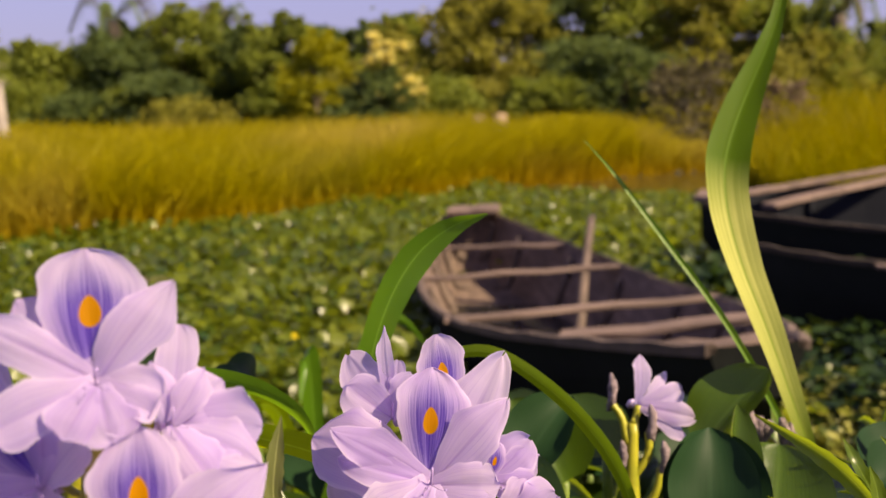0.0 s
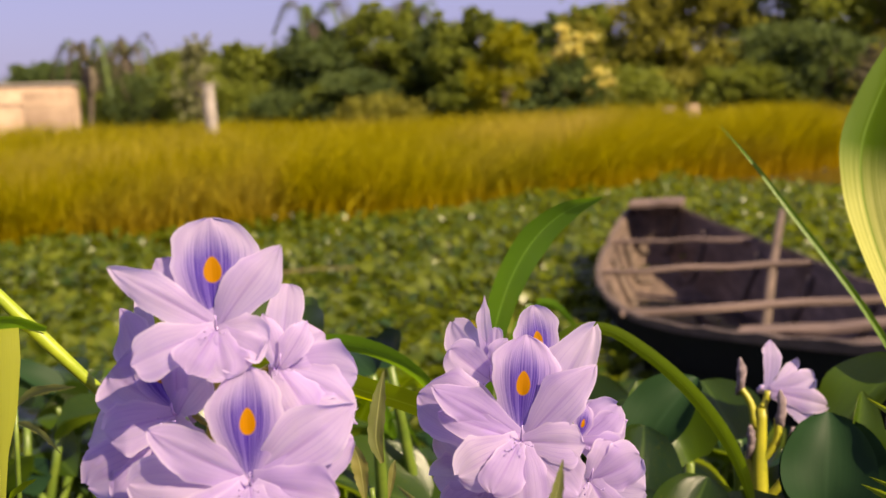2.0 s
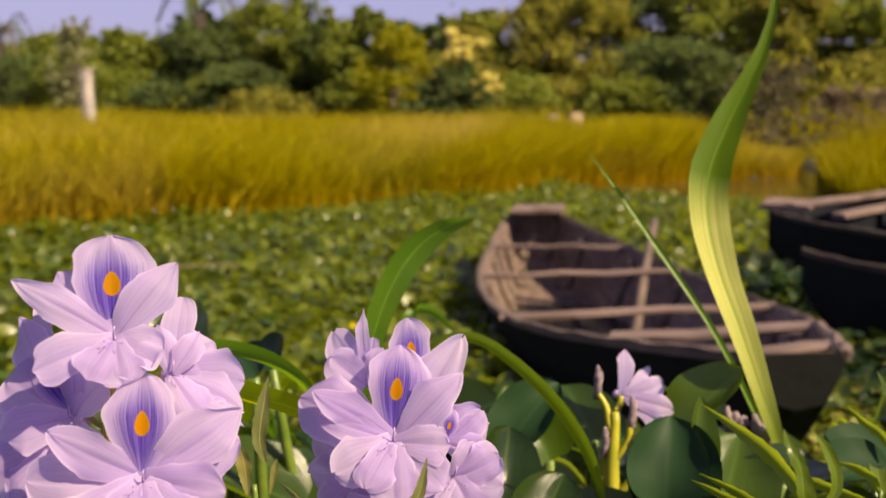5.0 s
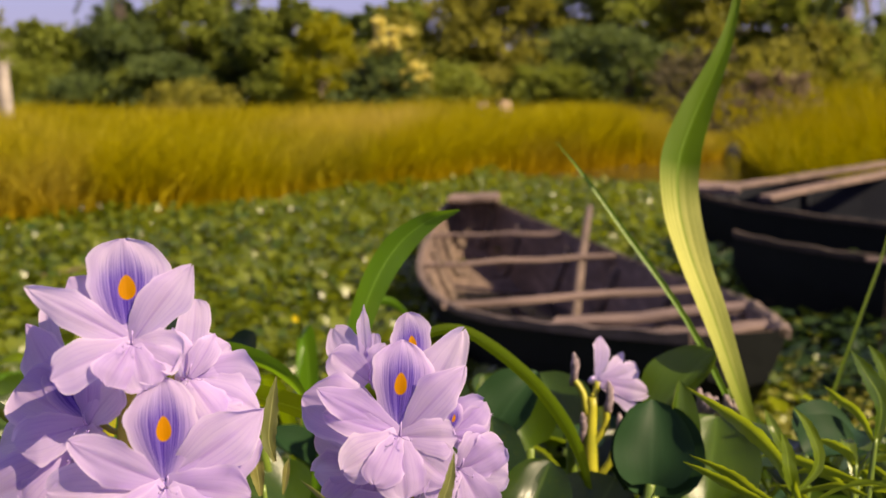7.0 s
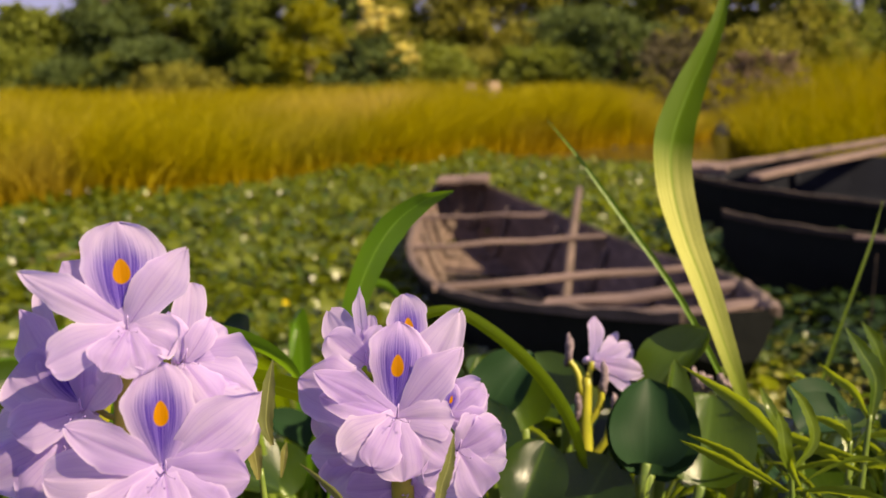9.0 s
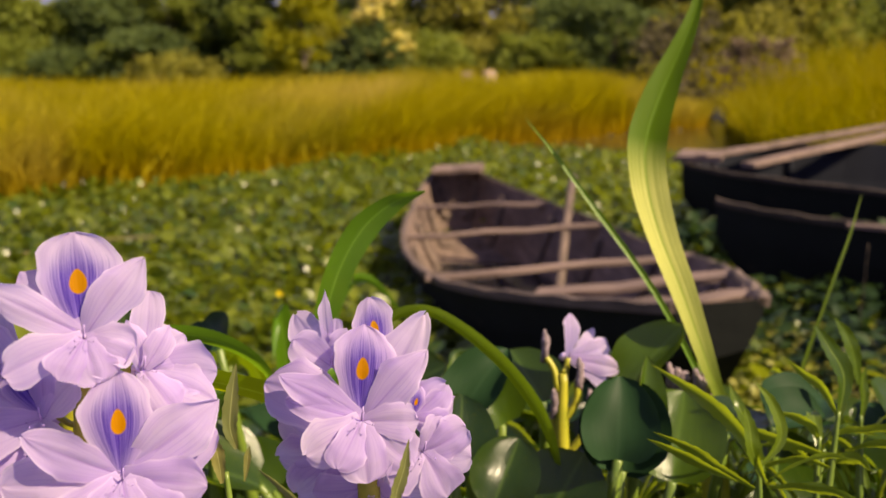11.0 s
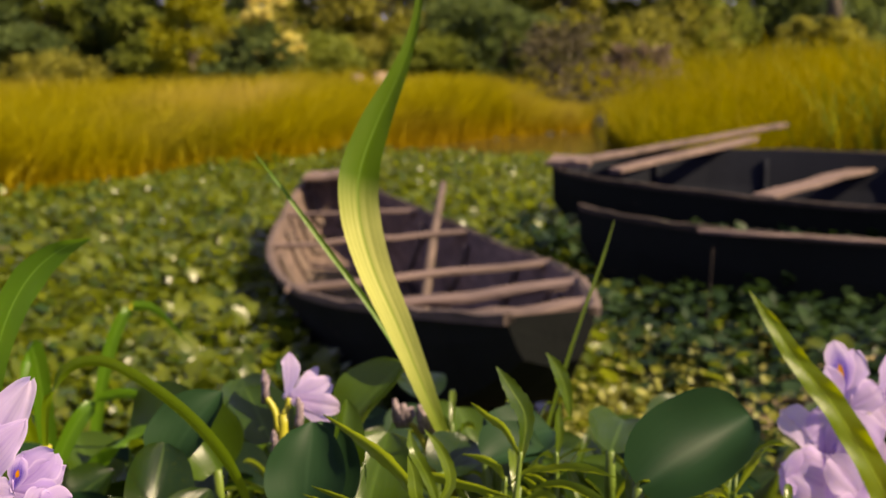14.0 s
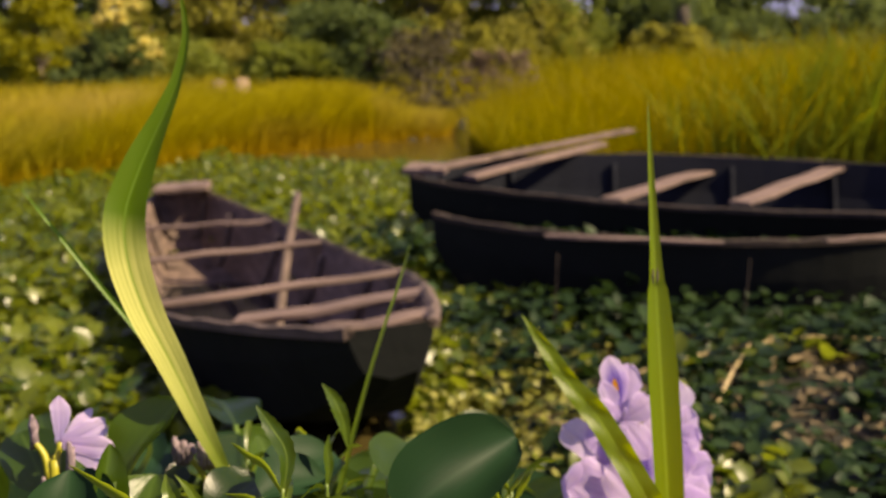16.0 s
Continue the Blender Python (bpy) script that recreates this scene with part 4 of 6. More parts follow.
def make_tree(x, y, h, spread, mat, seed, label, leaves=15000, size=0.27, trunk=True, low=0.02, name="tree", group="trees on the far bank"):
    rng = random.Random(seed)
    root = thing(name, label, "tree" if name == "tree" else "bush", group)
    g = 0.30
    if trunk:
        tube("trunk", [(x, y, g - 0.1), (x + rng.uniform(-0.2, 0.2), y, g + h * 0.35), (x + rng.uniform(-0.4, 0.4), y, g + h * 0.8)], [0.03 * h, 0.022 * h, 0.006 * h], MAT_BARK, root, 8, 7, knobs=0.2, seed=seed)
        for k in range(5):
            az = rng.uniform(0, 6.28)
            z0 = g + h * rng.uniform(0.25, 0.55)
            e = spread * rng.uniform(0.5, 0.9)
            tube("limb", [(x, y, z0), (x + math.cos(az) * e * 0.5, y + math.sin(az) * e * 0.5, z0 + h * 0.14), (x + math.cos(az) * e, y + math.sin(az) * e, z0 + h * 0.30)], [0.012 * h, 0.008 * h, 0.003 * h], MAT_BARK, root, 6, 5, seed=k)
    else:
        for k in range(4):
            az = k * 1.7 + rng.uniform(-0.4, 0.4)
            tube("stem", [(x, y, g - 0.1), (x + math.cos(az) * spread * 0.25, y + math.sin(az) * spread * 0.2, g + h * 0.4), (x + math.cos(az) * spread * 0.55, y + math.sin(az) * spread * 0.4, g + h * 0.8)], [0.02 * h, 0.014 * h, 0.005 * h], MAT_BARK, root, 6, 5, seed=k)
    cl = []
    for _ in range(rng.randint(60, 84)):
        az, rr = rng.uniform(0, 6.28), spread * (0.15 + 0.95 * math.sqrt(rng.random()))
        zz = rng.uniform(low, 1.0)
        shape = math.sqrt(max(0.05, 1 - (2 * (zz - low) / (1 - low) - 0.9) ** 2 * 0.8))
        cl.append((x + math.cos(az) * rr * shape, y + math.sin(az) * rr * shape * 0.7, g + h * zz * 0.93, spread * rng.uniform(0.08, 0.30)))
    for _ in range(9 if trunk else 5):
        az, rr, rise = rng.uniform(0, 6.28), spread * rng.uniform(0.1, 0.8), rng.uniform(0.06, 0.20)
        for q in range(3):
            cl.append((x + math.cos(az) * rr * (1 + 0.12 * q), y + math.sin(az) * rr * 0.7, g + h * (0.84 + rise * q * 0.5), spread * (0.13 - 0.03 * q)))
    v, f = leaf_cloud(cl, leaves, size, seed)
    mesh_object("crown", v, f, mat, None, root, False)
    return root


def make_palm(x, y, h, seed, label, reach=1.9, dead=0.5):
    rng = random.Random(seed)
    root = thing("palm_tree", label, "palm tree", "palms on the far bank")
    top = np.array((x + rng.uniform(-0.2, 0.2), y, h))
    tube("trunk", [(x, y, 0.2), (x + 0.1, y, h * 0.5), tuple(top)], [0.15, 0.14, 0.14, 0.16, 0.42, 0.24], MAT_BARK, root, 10, 8, knobs=0.35, seed=seed)
    for k in range(9):
        az = k * 2.4 + rng.uniform(-0.3, 0.3)
        rise = rng.uniform(0.5, 1.5)
        d = np.array((math.cos(az), math.sin(az), 0))
        r = reach * rng.uniform(0.75, 1.1)
        mid = top + d * r * 0.55 + np.array((0, 0, rise * 0.9))
        tip = top + d * r * 0.95 + np.array((0, 0, rise * 0.3 - rng.uniform(0.8, 2.0)))
        c = spline([tuple(top), tuple(mid), tuple(tip)], 14)
        v, f = [], []
        for i in range(13):
            t = unit(c[i + 1] - c[i])
            s = unit(np.cross(t, (0, 0, 1)))
            ln = 0.62 * math.sin(math.pi * (0.12 + 0.8 * i / 13))
            for sg in (-1, 1):
                b = len(v)
                tipp = c[i] + s * sg * ln + t * 0.22 - np.array((0, 0, ln * rng.uniform(0.5, 1.0)))
                v += [tuple(c[i]), tuple(c[i] + t * 0.09), tuple(tipp)]
                f.append((b, b + 1, b + 2))
            b = len(v)
            wd = 0.09
            v += [tuple(c[i] - s * wd), tuple(c[i] + s * wd), tuple(c[i + 1] + s * wd), tuple(c[i + 1] - s * wd)]
            f.append((b, b + 1, b + 2, b + 3))
        mesh_object("frond", v, f, MAT_TREE[7] if rng.random() < dead else MAT_TREE[0], None, root, False)
    return root


PALMS = [(-21.0178, 46.9662, 5.7120), (-29.7954, 39.3814, 3.4797), (-30.3739, 43.5580, 4.1341), (-16.5652, 50.5961, 5.6614)]
TREES = [  # x, y, height, spread, crown, leaves
    (-42, 52, 4.2, 3.2, 0), (-37, 50, 4.0, 2.8, 0), (-31, 49, 4.3, 2.6, 1), (-27.5, 47, 4.0, 2.3, 1), (-24.5, 46, 4.2, 2.2, 1),
    (-21.6, 48, 5.2, 2.4, 0), (-20.0, 46, 4.4, 2.0, 0), (-17.6, 47, 5.9, 2.5, 1), (-15.6, 49, 5.0, 2.2, 0), (-13.8, 47, 4.9, 2.2, 0),
    (-12.0, 46, 5.2, 2.3, 1), (-10.2, 48, 5.0, 2.0, 0), (-6.4, 47, 5.2, 2.4, 1), (-4.0, 48, 6.0, 2.8, 2), (-1.4, 46, 6.3, 2.8, 2),
    (1.2, 48, 7.0, 3.0, 0), (3.4, 46, 6.8, 2.6, 1), (5.8, 47, 6.8, 2.8, 1), (8.0, 45, 6.6, 2.6, 2), (10.4, 47, 6.0, 2.6, 1),
    (12.6, 46, 5.4, 2.4, 1), (14.6, 49, 3.8, 2.0, 2), (16.8, 44, 4.6, 2.4, 0), (19.2, 45, 5.4, 2.8, 0), (22.5, 46, 5.6, 3.0, 0), (26, 46, 6.0, 3.2, 0), (30, 44, 6.0, 3.2, 1)]
TREES += [(-44 + 5.2 * k, 56 + 1.5 * math.sin(k * 2.1), 3.6 + 0.5 * math.sin(k * 1.3), 3.6, k % 3) for k in range(16)]
CROWN_WORDS = ["dark green bushy tree", "sunlit green bushy tree", "olive green leafy tree"]
for k, (x, y, h, s, c) in enumerate(TREES):
    make_tree(x, y, h, s, MAT_TREE[c], 100 + k, CROWN_WORDS[c] + " on the far bank")
make_tree(-9.2, 40.5, 4.0, 1.6, MAT_TREE[3], 200, "yellow-leaved young tree on the far bank", 6000, 0.24)
make_tree(-24.2, 40.0, 4.3, 1.0, MAT_TREE[6], 202, "slender pale green young tree behind the post", 1800, 0.22, group="trees on the far bank")
blossom = make_tree(-5.6, 38.6, 4.0, 1.25, MAT_TREE[2], 201, "small tree with pale yellow blossom on the far bank", 3000, 0.24)
brng = random.Random(44)
for k in range(20):
    c = (-5.4 + brng.uniform(-1.1, 1.1), 37.4 + brng.uniform(-0.3, 0.2), 1.3 + 2.7 * brng.random())
    bv, bf = leaf_cloud([(*c, brng.uniform(0.10, 0.24))], 60, 0.20, 500 + k)
    mesh_object("blossom", bv, bf, MAT_TREE[4], None, blossom, False, "pale yellow blossom cluster")
for k, (x, y, h, s, c) in enumerate([(-26, 43, 2.3, 2.4, 1), (-18.6, 42, 2.0, 2.0, 1), (-14.6, 41, 1.8, 1.8, 2), (-11.2, 41.5, 2.2, 1.8, 1), (-6.2, 40, 2.0, 1.7, 0), (-2.6, 41, 2.7, 2.2, 2), (0.8, 41, 2.2, 1.8, 1),
                                      (3.6, 40, 2.8, 2.0, 0), (6.2, 38, 3.0, 2.0, 2), (9.0, 40, 3.4, 2.2, 2), (12.5, 39, 3.2, 2.2, 1), (15.5, 38, 2.6, 2.0, 2), (19.0, 37, 2.8, 2.2, 0), (-33, 44, 2.2, 2.2, 1), (-29, 43, 2.6, 2.4, 0), (-22, 43, 2.4, 2.2, 0), (-16.5, 43, 2.6, 2.0, 0), (-9, 43, 2.4, 2.0, 2), (-4.4, 43, 2.8, 2.2, 1), (-0.9, 43, 2.8, 2.2, 2), (2.2, 43, 3.0, 2.2, 0), (5.0, 42, 3.2, 2.2, 0), (7.6, 42, 3.4, 2.2, 1), (11, 42, 3.2, 2.4, 2), (14, 42, 3.0, 2.2, 1), (17.2, 41, 3.0, 2.4, 0), (21.5, 40, 3.2, 2.6, 0), (25, 39, 3.2, 2.6, 0)]):
    y, h = y + 2.2 * math.sin(k * 2.7), h * (0.92 + 0.30 * math.sin(k * 1.9 + 1))
    make_tree(x, y, h, s, MAT_TREE[c], 300 + k, ("dark green", "green", "olive")[c] + " shrub at the edge of the meadow", 6000, 0.22, False, 0.0, "shrub", "shrubs along the meadow")
make_tree(2.65, 16.4, 1.45, 0.75, MAT_TREE[7], 400, "grey-olive thicket beside the channel", 1800, 0.10, False, 0.05, "shrub", "shrubs along the channel")
make_tree(3.75, 15.2, 1.05, 0.60, MAT_TREE[5], 401, "dry brown brushwood beside the channel", 1500, 0.10, False, 0.05, "shrub", "shrubs along the channel")
make_palm(*PALMS[0], 1, "palm with a bare brown crown and hanging dead fronds", 3.2, 0.7)
make_palm(*PALMS[1], 2, "leaning palm with withered brown fronds", 2.4, 0.9)
make_palm(*PALMS[2], 3, "thin palm with withered fronds", 2.0, 0.9)
make_palm(*PALMS[3], 4, "palm rising behind green trees", 2.0, 0.8)
make_palm(13.5, 44.0, 5.0, 5, "green palm at the field's edge", 2.0, 0.2)
make_palm(18.5, 42.0, 4.0, 6, "dark green palm at the field's edge", 2.2, 0.1)

# post, wall and blocks in the meadow
post = thing("concrete_post", "old grey concrete post standing in the meadow", "post")
tube("shaft", [(-11.96, 20.4, -0.05), (-11.98, 20.4, 0.8), (-12.02, 20.4, 1.66)], [0.21, 0.20, 0.19], MAT_CONCRETE, post, 8, 4, knobs=0.03)
tube("cap", [(-12.02, 20.4, 1.64), (-12.02, 20.4, 1.70)], [0.22, 0.21], MAT_CONCRETE, post, 3, 4)
TURN = Matrix.Translation((-28.2, 36.3, 0)) @ Matrix.Rotation(radians(33), 4, "Z")
house = thing("field_building", "long low ochre building with cracked plaster and a flat roof", "building")
bm = bmesh.new()
bmesh.ops.create_cube(bm, size=1, matrix=TURN @ Matrix.Translation((-7.2, 1.1, 1.25)) @ Matrix.Diagonal((14.4, 2.2, 2.6, 1)))
bmesh.ops.bevel(bm, geom=bm.edges[:], offset=0.05, segments=1, affect="EDGES")
part("wall", bm, MAT_PLASTER, house)
bm = bmesh.new()
bmesh.ops.create_cube(bm, size=1, matrix=TURN @ Matrix.Translation((-1.1, -0.02, 1.10)) @ Matrix.Diagonal((2.15, 0.06, 2.3, 1)))
part("stained_panel", bm, MAT_STAIN, house, "brown stained end bay")
bm = bmesh.new()
bmesh.ops.create_cube(bm, size=1, matrix=TURN @ Matrix.Translation((-7.2, 1.1, 2.60)) @ Matrix.Diagonal((14.6, 2.4, 0.10, 1)))
part("roof", bm, MAT_CONCRETE, house)
bm = bmesh.new()
bmesh.ops.create_cube(bm, size=1, matrix=TURN @ Matrix.Translation((-7.2, -0.03, 1.75)) @ Matrix.Diagonal((14.4, 0.08, 0.10, 1)))
part("ledge", bm, MAT_PLASTER, house)
for k, (x, w, h) in enumerate(((-1.62, 0.30, 0.10), (-0.95, 0.36, 0.15))):
    bm = bmesh.new()
    bmesh.ops.create_cube(bm, size=1, matrix=Matrix.Translation((x, 28.9, 0.72 + h / 2 - 0.36)) @ Matrix.Rotation(0.3 * k, 4, "Z") @ Matrix.Diagonal((w, 0.3, h + 0.70, 1)))
    bmesh.ops.bevel(bm, geom=bm.edges[:], offset=0.03, segments=2, affect="EDGES")
    ob = part("concrete_block", bm, MAT_STAIN)
    tagged(ob, "pale concrete block half hidden in the meadow grass", "block", "blocks in the meadow")

# ---- the near bank: water hyacinth in flower ----
OUTLINES = {
    "banner": ((0, 0.10, 0.22, 0.36, 0.48, 0.60, 0.72, 0.82, 0.90, 0.96, 1.0), (0.28, 0.36, 0.54, 0.78, 0.93, 1.0, 0.97, 0.86, 0.68, 0.44, 0.10)),
    "round": ((0, 0.12, 0.28, 0.45, 0.60, 0.74, 0.85, 0.93, 0.97, 1.0), (0.36, 0.46, 0.68, 0.88, 0.98, 1.0, 0.88, 0.66, 0.44, 0.14)),
    "point": ((0, 0.12, 0.28, 0.42, 0.55, 0.68, 0.80, 0.90, 0.96, 1.0), (0.34, 0.44, 0.70, 0.90, 1.0, 0.95, 0.76, 0.48, 0.25, 0.03)),
}


def petal(name, length, width, kind, lean, seed, material, parent, m):
    """One petal: it grows out along +y from the flower's throat, its front to +z; lean: how far its tip comes forward."""
    rng = random.Random(seed)
    nu, nv = 16, 22
    banner = kind == "banner"
    xs, ys = OUTLINES[kind]
    verts, uvs, faces = [], [], []
    ph = [rng.uniform(0, 6.28) for _ in range(6)]
    bend = rng.uniform(-0.04, 0.04) if banner else rng.uniform(-0.11, 0.11)
    cup = rng.uniform(-0.06, 0.04) if banner else rng.uniform(-0.10, 0.14)
    ruffle = 0.035 if banner else rng.uniform(0.06, 0.13)
    for i in range(nv + 1):
        t = i / nv
        half = 0.5 * width * float(np.interp(t, xs, ys))
        funnel = -0.20 * length * (1 - t) ** 3 + lean * length * t ** 1.6 - 0.05 * length * max(0.0, t - 0.7) / 0.3
        for j in range(nu + 1):
            u = 2 * j / nu - 1
            edge = abs(u) ** 3
            w = half * (1 + 0.09 * math.sin(8 * t + ph[0] + (2.3 if u > 0 else 0)) * abs(u) + 0.035 * math.sin(23 * t + ph[1] + 2 * u) * edge)
            lift = cup * half * u * u - 0.10 * half * math.exp(-(u / 0.16) ** 2) * (1 - 0.7 * t)
            lift += ruffle * width * edge * math.sin(8.5 * t + ph[2] + (2.0 if u > 0 else 0)) * t
            lift += 0.016 * width * math.sin(6 * u + 3 * t + ph[3]) * t + 0.007 * width * math.sin(15 * u + 5 * t + ph[4]) * t * t
            y = length * (t - (0.02 if banner else 0.05) * edge * math.sin(12 * t + ph[5]) * t)
            verts.append((u * w + bend * length * t * t, y, funnel + lift))
            uvs.append((j / nu, t))
    for i in range(nv):
        for j in range(nu):
            b = i * (nu + 1) + j
            faces.append((b, b + 1, b + nu + 2, b + nu + 1))
    ob = mesh_object(name, verts, faces, material, uvs, parent)
    ob.matrix_basis = m
    return ob


def flower(parent, centre, way, petals, scale, seed, neck=1.0):
    """way: where the flower faces; petals, back to front: (clockwise angle from up, length, width, kind, lean) in units of scale."""
    rng = random.Random(seed)
    zax = Vector(way).normalized()
    xax = Vector((0, 0, 1)).cross(zax).normalized()
    yax = zax.cross(xax)
    frame_m = Matrix((xax, yax, zax)).transposed().to_4x4()
    frame_m.translation = Vector(centre)
    throat = tube("flower", [(0, -18 * scale * neck, -scale * (50 + 55 * neck)), (0, 0, -scale * (44 + 36 * neck)), (0, 0, -scale * (38 + 16 * neck))], [scale * 7, scale * 8, scale * 8], MAT_THROAT, parent, 7, 8)
    throat.matrix_basis = frame_m
    for k, (ang, ln, wd, kind, lean) in enumerate(petals):
        m = Matrix.Rotation(radians(-ang), 4, "Z") @ Matrix.Translation((0, scale * 2, scale * (2.6 * k - 2.6 * len(petals)))) @ Matrix.Rotation(rng.uniform(-0.14, 0.14), 4, "Y")
        petal("petal", ln * scale, wd * scale, kind, lean, seed * 17 + k, MAT_BANNER if kind == "banner" else MAT_PETAL, throat, m)
    if neck > 0.5:
        tube("pistil", [(0, -scale * 2, -scale * 40), (0, scale * 6, -scale * 14), (scale * 2, scale * 26, -scale * 2)], [scale * 2.6, scale * 2.4, scale * 1.4], MAT_PISTIL, throat, 6, 6)
        for k in range(3):
            a = rng.uniform(0.5, 2.4) * (1 if k % 2 else -1)
            tip = (math.sin(a) * scale * 18, -scale * (2 + 5 * k), scale * 10)
            tube("stamen", [(0, 0, -scale * 40), (math.sin(a) * scale * 8, -scale * 4, scale * 2), tip], [scale * 0.5, scale * 0.5, scale * 0.5], MAT_PISTIL, throat, 6, 5)
            tube("anther", [tip, (tip[0] + scale * 2, tip[1] + scale * 3, tip[2] + scale)], [scale * 1.6, scale * 1.0], MAT_ANTHER, throat, 4, 6)
    return throat


def hyacinth_spike(label, stalk, radii, blooms):
    root = thing("water_hyacinth_flower", label, "flower", "water hyacinth flower spikes")
    tube("stalk", stalk, radii, MAT_STALK, root, 16, 9, knobs=0.06)
    for k, (c, way, scale, petals) in enumerate(blooms):
        neck = 0.3 if len(blooms) == 1 else 1.0
        flower(root, c, way, petals, scale, 11 * k + len(blooms), neck)
        s = spline(stalk, 20)
        near = min(s, key=lambda q: np.linalg.norm(q - np.array(c)) + max(0, q[2] - c[2]))
        back = np.array(c) - np.array(Vector(way).normalized()) * scale * 92 * neck
        tube("pedicel", [tuple(near), tuple((near + back) / 2 + (0, 0, -0.002)), tuple(back)], [scale * 8, scale * 6, scale * 7], MAT_STALK, root, 6, 6)
    return root


S1, S2, S3, S4 = 0.000170, 0.000229, 0.000320, 0.000420
hyacinth_spike("tall spike of lilac flowers with violet and yellow marked petals",
               [(-0.1099, 0.1989, 0.6781), (-0.1113, 0.2154, 0.7701), (-0.1124, 0.2219, 0.8069), (-0.1155, 0.2318, 0.8349)], [0.006, 0.0055, 0.005, 0.004],
               [((-0.1060, 0.2130, 0.8512), (0.42, -0.88, 0.20), S1, [(-38, 168, 96, "round", -0.22), (-1, 200, 156, "banner", -0.1), (36, 180, 96, "point", -0.04), (-54, 206, 74, "point", 0.02), (104, 92, 84, "round", 0.1), (136, 88, 84, "round", 0.12), (-104, 148, 86, "round", 0.14), (168, 84, 90, "round", 0.16), (-146, 84, 80, "round", 0.2)]),
                ((-0.0930, 0.2045, 0.8070), (0.42, -0.88, 0.20), S1, [(-88, 206, 104, "round", -0.12), (78, 190, 110, "round", -0.15), (57, 222, 122, "point", -0.02), (-58, 190, 90, "point", 0.06), (0, 202, 134, "banner", -0.06), (98, 152, 108, "round", 0.08), (-118, 172, 108, "round", 0.08), (140, 132, 104, "round", 0.1), (-146, 124, 104, "round", 0.1), (176, 128, 112, "round", 0.14)]),
                ((-0.1258, 0.2160, 0.8222), (0.12, -0.95, 0.20), S1, [(-31, 248, 50, "round", -0.3), (-36, 234, 102, "point", -0.1), (-60, 154, 128, "round", -0.04), (-23, 152, 104, "banner", 0), (35, 96, 84, "round", 0.04), (8, 140, 64, "round", 0.08), (-104, 130, 100, "round", 0.06), (150, 100, 90, "round", 0.08)]),
                ((-0.0930, 0.2285, 0.8362), (0.62, -0.76, 0.20), S1, [(128, 196, 46, "point", -0.1), (146, 214, 44, "point", -0.1), (14, 154, 70, "round", -0.04), (-14, 102, 56, "point", 0.02), (60, 104, 90, "round", -0.02), (98, 146, 112, "round", 0.04), (121, 156, 96, "point", 0.06), (155, 110, 84, "round", 0.08), (40, 96, 60, "point", 0.1)]),
                ((-0.1288, 0.2165, 0.8112), (0.15, -0.96, 0.10), S1, [(-86, 164, 140, "round", -0.06), (-112, 178, 134, "round", 0), (-140, 156, 116, "round", 0.04), (120, 120, 100, "round", 0.06), (170, 144, 116, "round", 0.08)]),
                ((-0.1080, 0.2160, 0.7880), (0.30, -0.94, 0.05), S1, [(-100, 190, 120, "round", -0.05), (100, 180, 120, "round", -0.05), (-140, 160, 110, "round", 0.02), (140, 160, 110, "round", 0.04), (178, 150, 120, "round", 0.08)])])
hyacinth_spike("full spike of lilac flowers, one facing outward with a yellow eye",
               [(-0.0318, 0.2928, 0.6526), (-0.0325, 0.3056, 0.7238), (-0.0335, 0.3116, 0.7570), (-0.0362, 0.3230, 0.7933)], [0.0055, 0.005, 0.0048, 0.004],
               [((-0.0336, 0.3020, 0.7905), (0.20, -0.94, 0.28), S2, [(-66, 190, 128, "round", -0.14), (38, 224, 96, "point", -0.08), (2, 174, 114, "banner", -0.06), (46, 168, 82, "point", 0.05), (-72, 142, 58, "point", 0.03), (-53, 164, 70, "point", 0.06), (92, 102, 74, "round", 0.08), (138, 122, 96, "round", 0.1), (-116, 114, 88, "round", 0.16), (176, 108, 88, "round", 0.14), (-150, 92, 74, "round", 0.18)]),
                ((-0.0497, 0.3180, 0.8080), (0.05, -0.97, 0.20), S2, [(-34, 120, 70, "round", -0.05), (8, 90, 28, "round", 0), (-9, 146, 26, "point", 0.04), (22, 76, 54, "round", 0.06), (-52, 84, 80, "round", 0.1)]),
                ((-0.0290, 0.3240, 0.8080), (0.20, -0.94, 0.28), S2, [(26, 66, 54, "round", -0.04), (-40, 74, 54, "round", -0.02), (-7, 128, 82, "banner", 0.02)]),
                ((-0.0140, 0.3150, 0.7860), (0.45, -0.88, 0.15), S2, [(36, 84, 64, "round", -0.05), (66, 96, 62, "point", 0), (52, 92, 78, "round", 0.04), (18, 64, 34, "banner", 0.08), (106, 74, 64, "round", 0.08)]),
                ((-0.0080, 0.3080, 0.7735), (0.40, -0.90, 0.10), S2, [(32, 74, 56, "round", -0.04), (100, 94, 84, "round", 0), (70, 90, 78, "round", 0.05), (150, 94, 84, "round", 0.06), (-120, 84, 74, "round", 0.08)]),
                ((-0.0480, 0.3140, 0.7690), (-0.10, -0.98, 0.05), S2, [(-64, 134, 70, "point", -0.04), (-100, 116, 94, "round", 0), (-140, 112, 94, "round", 0.04), (175, 104, 84, "round", 0.08), (120, 100, 84, "round", 0.08)]),
                ((-0.0290, 0.3080, 0.7560), (0.15, -0.98, 0.0), S2, [(-95, 120, 90, "round", -0.04), (90, 120, 90, "round", -0.02), (-140, 110, 90, "round", 0.04), (140, 110, 90, "round", 0.06), (178, 110, 90, "round", 0.08)])])
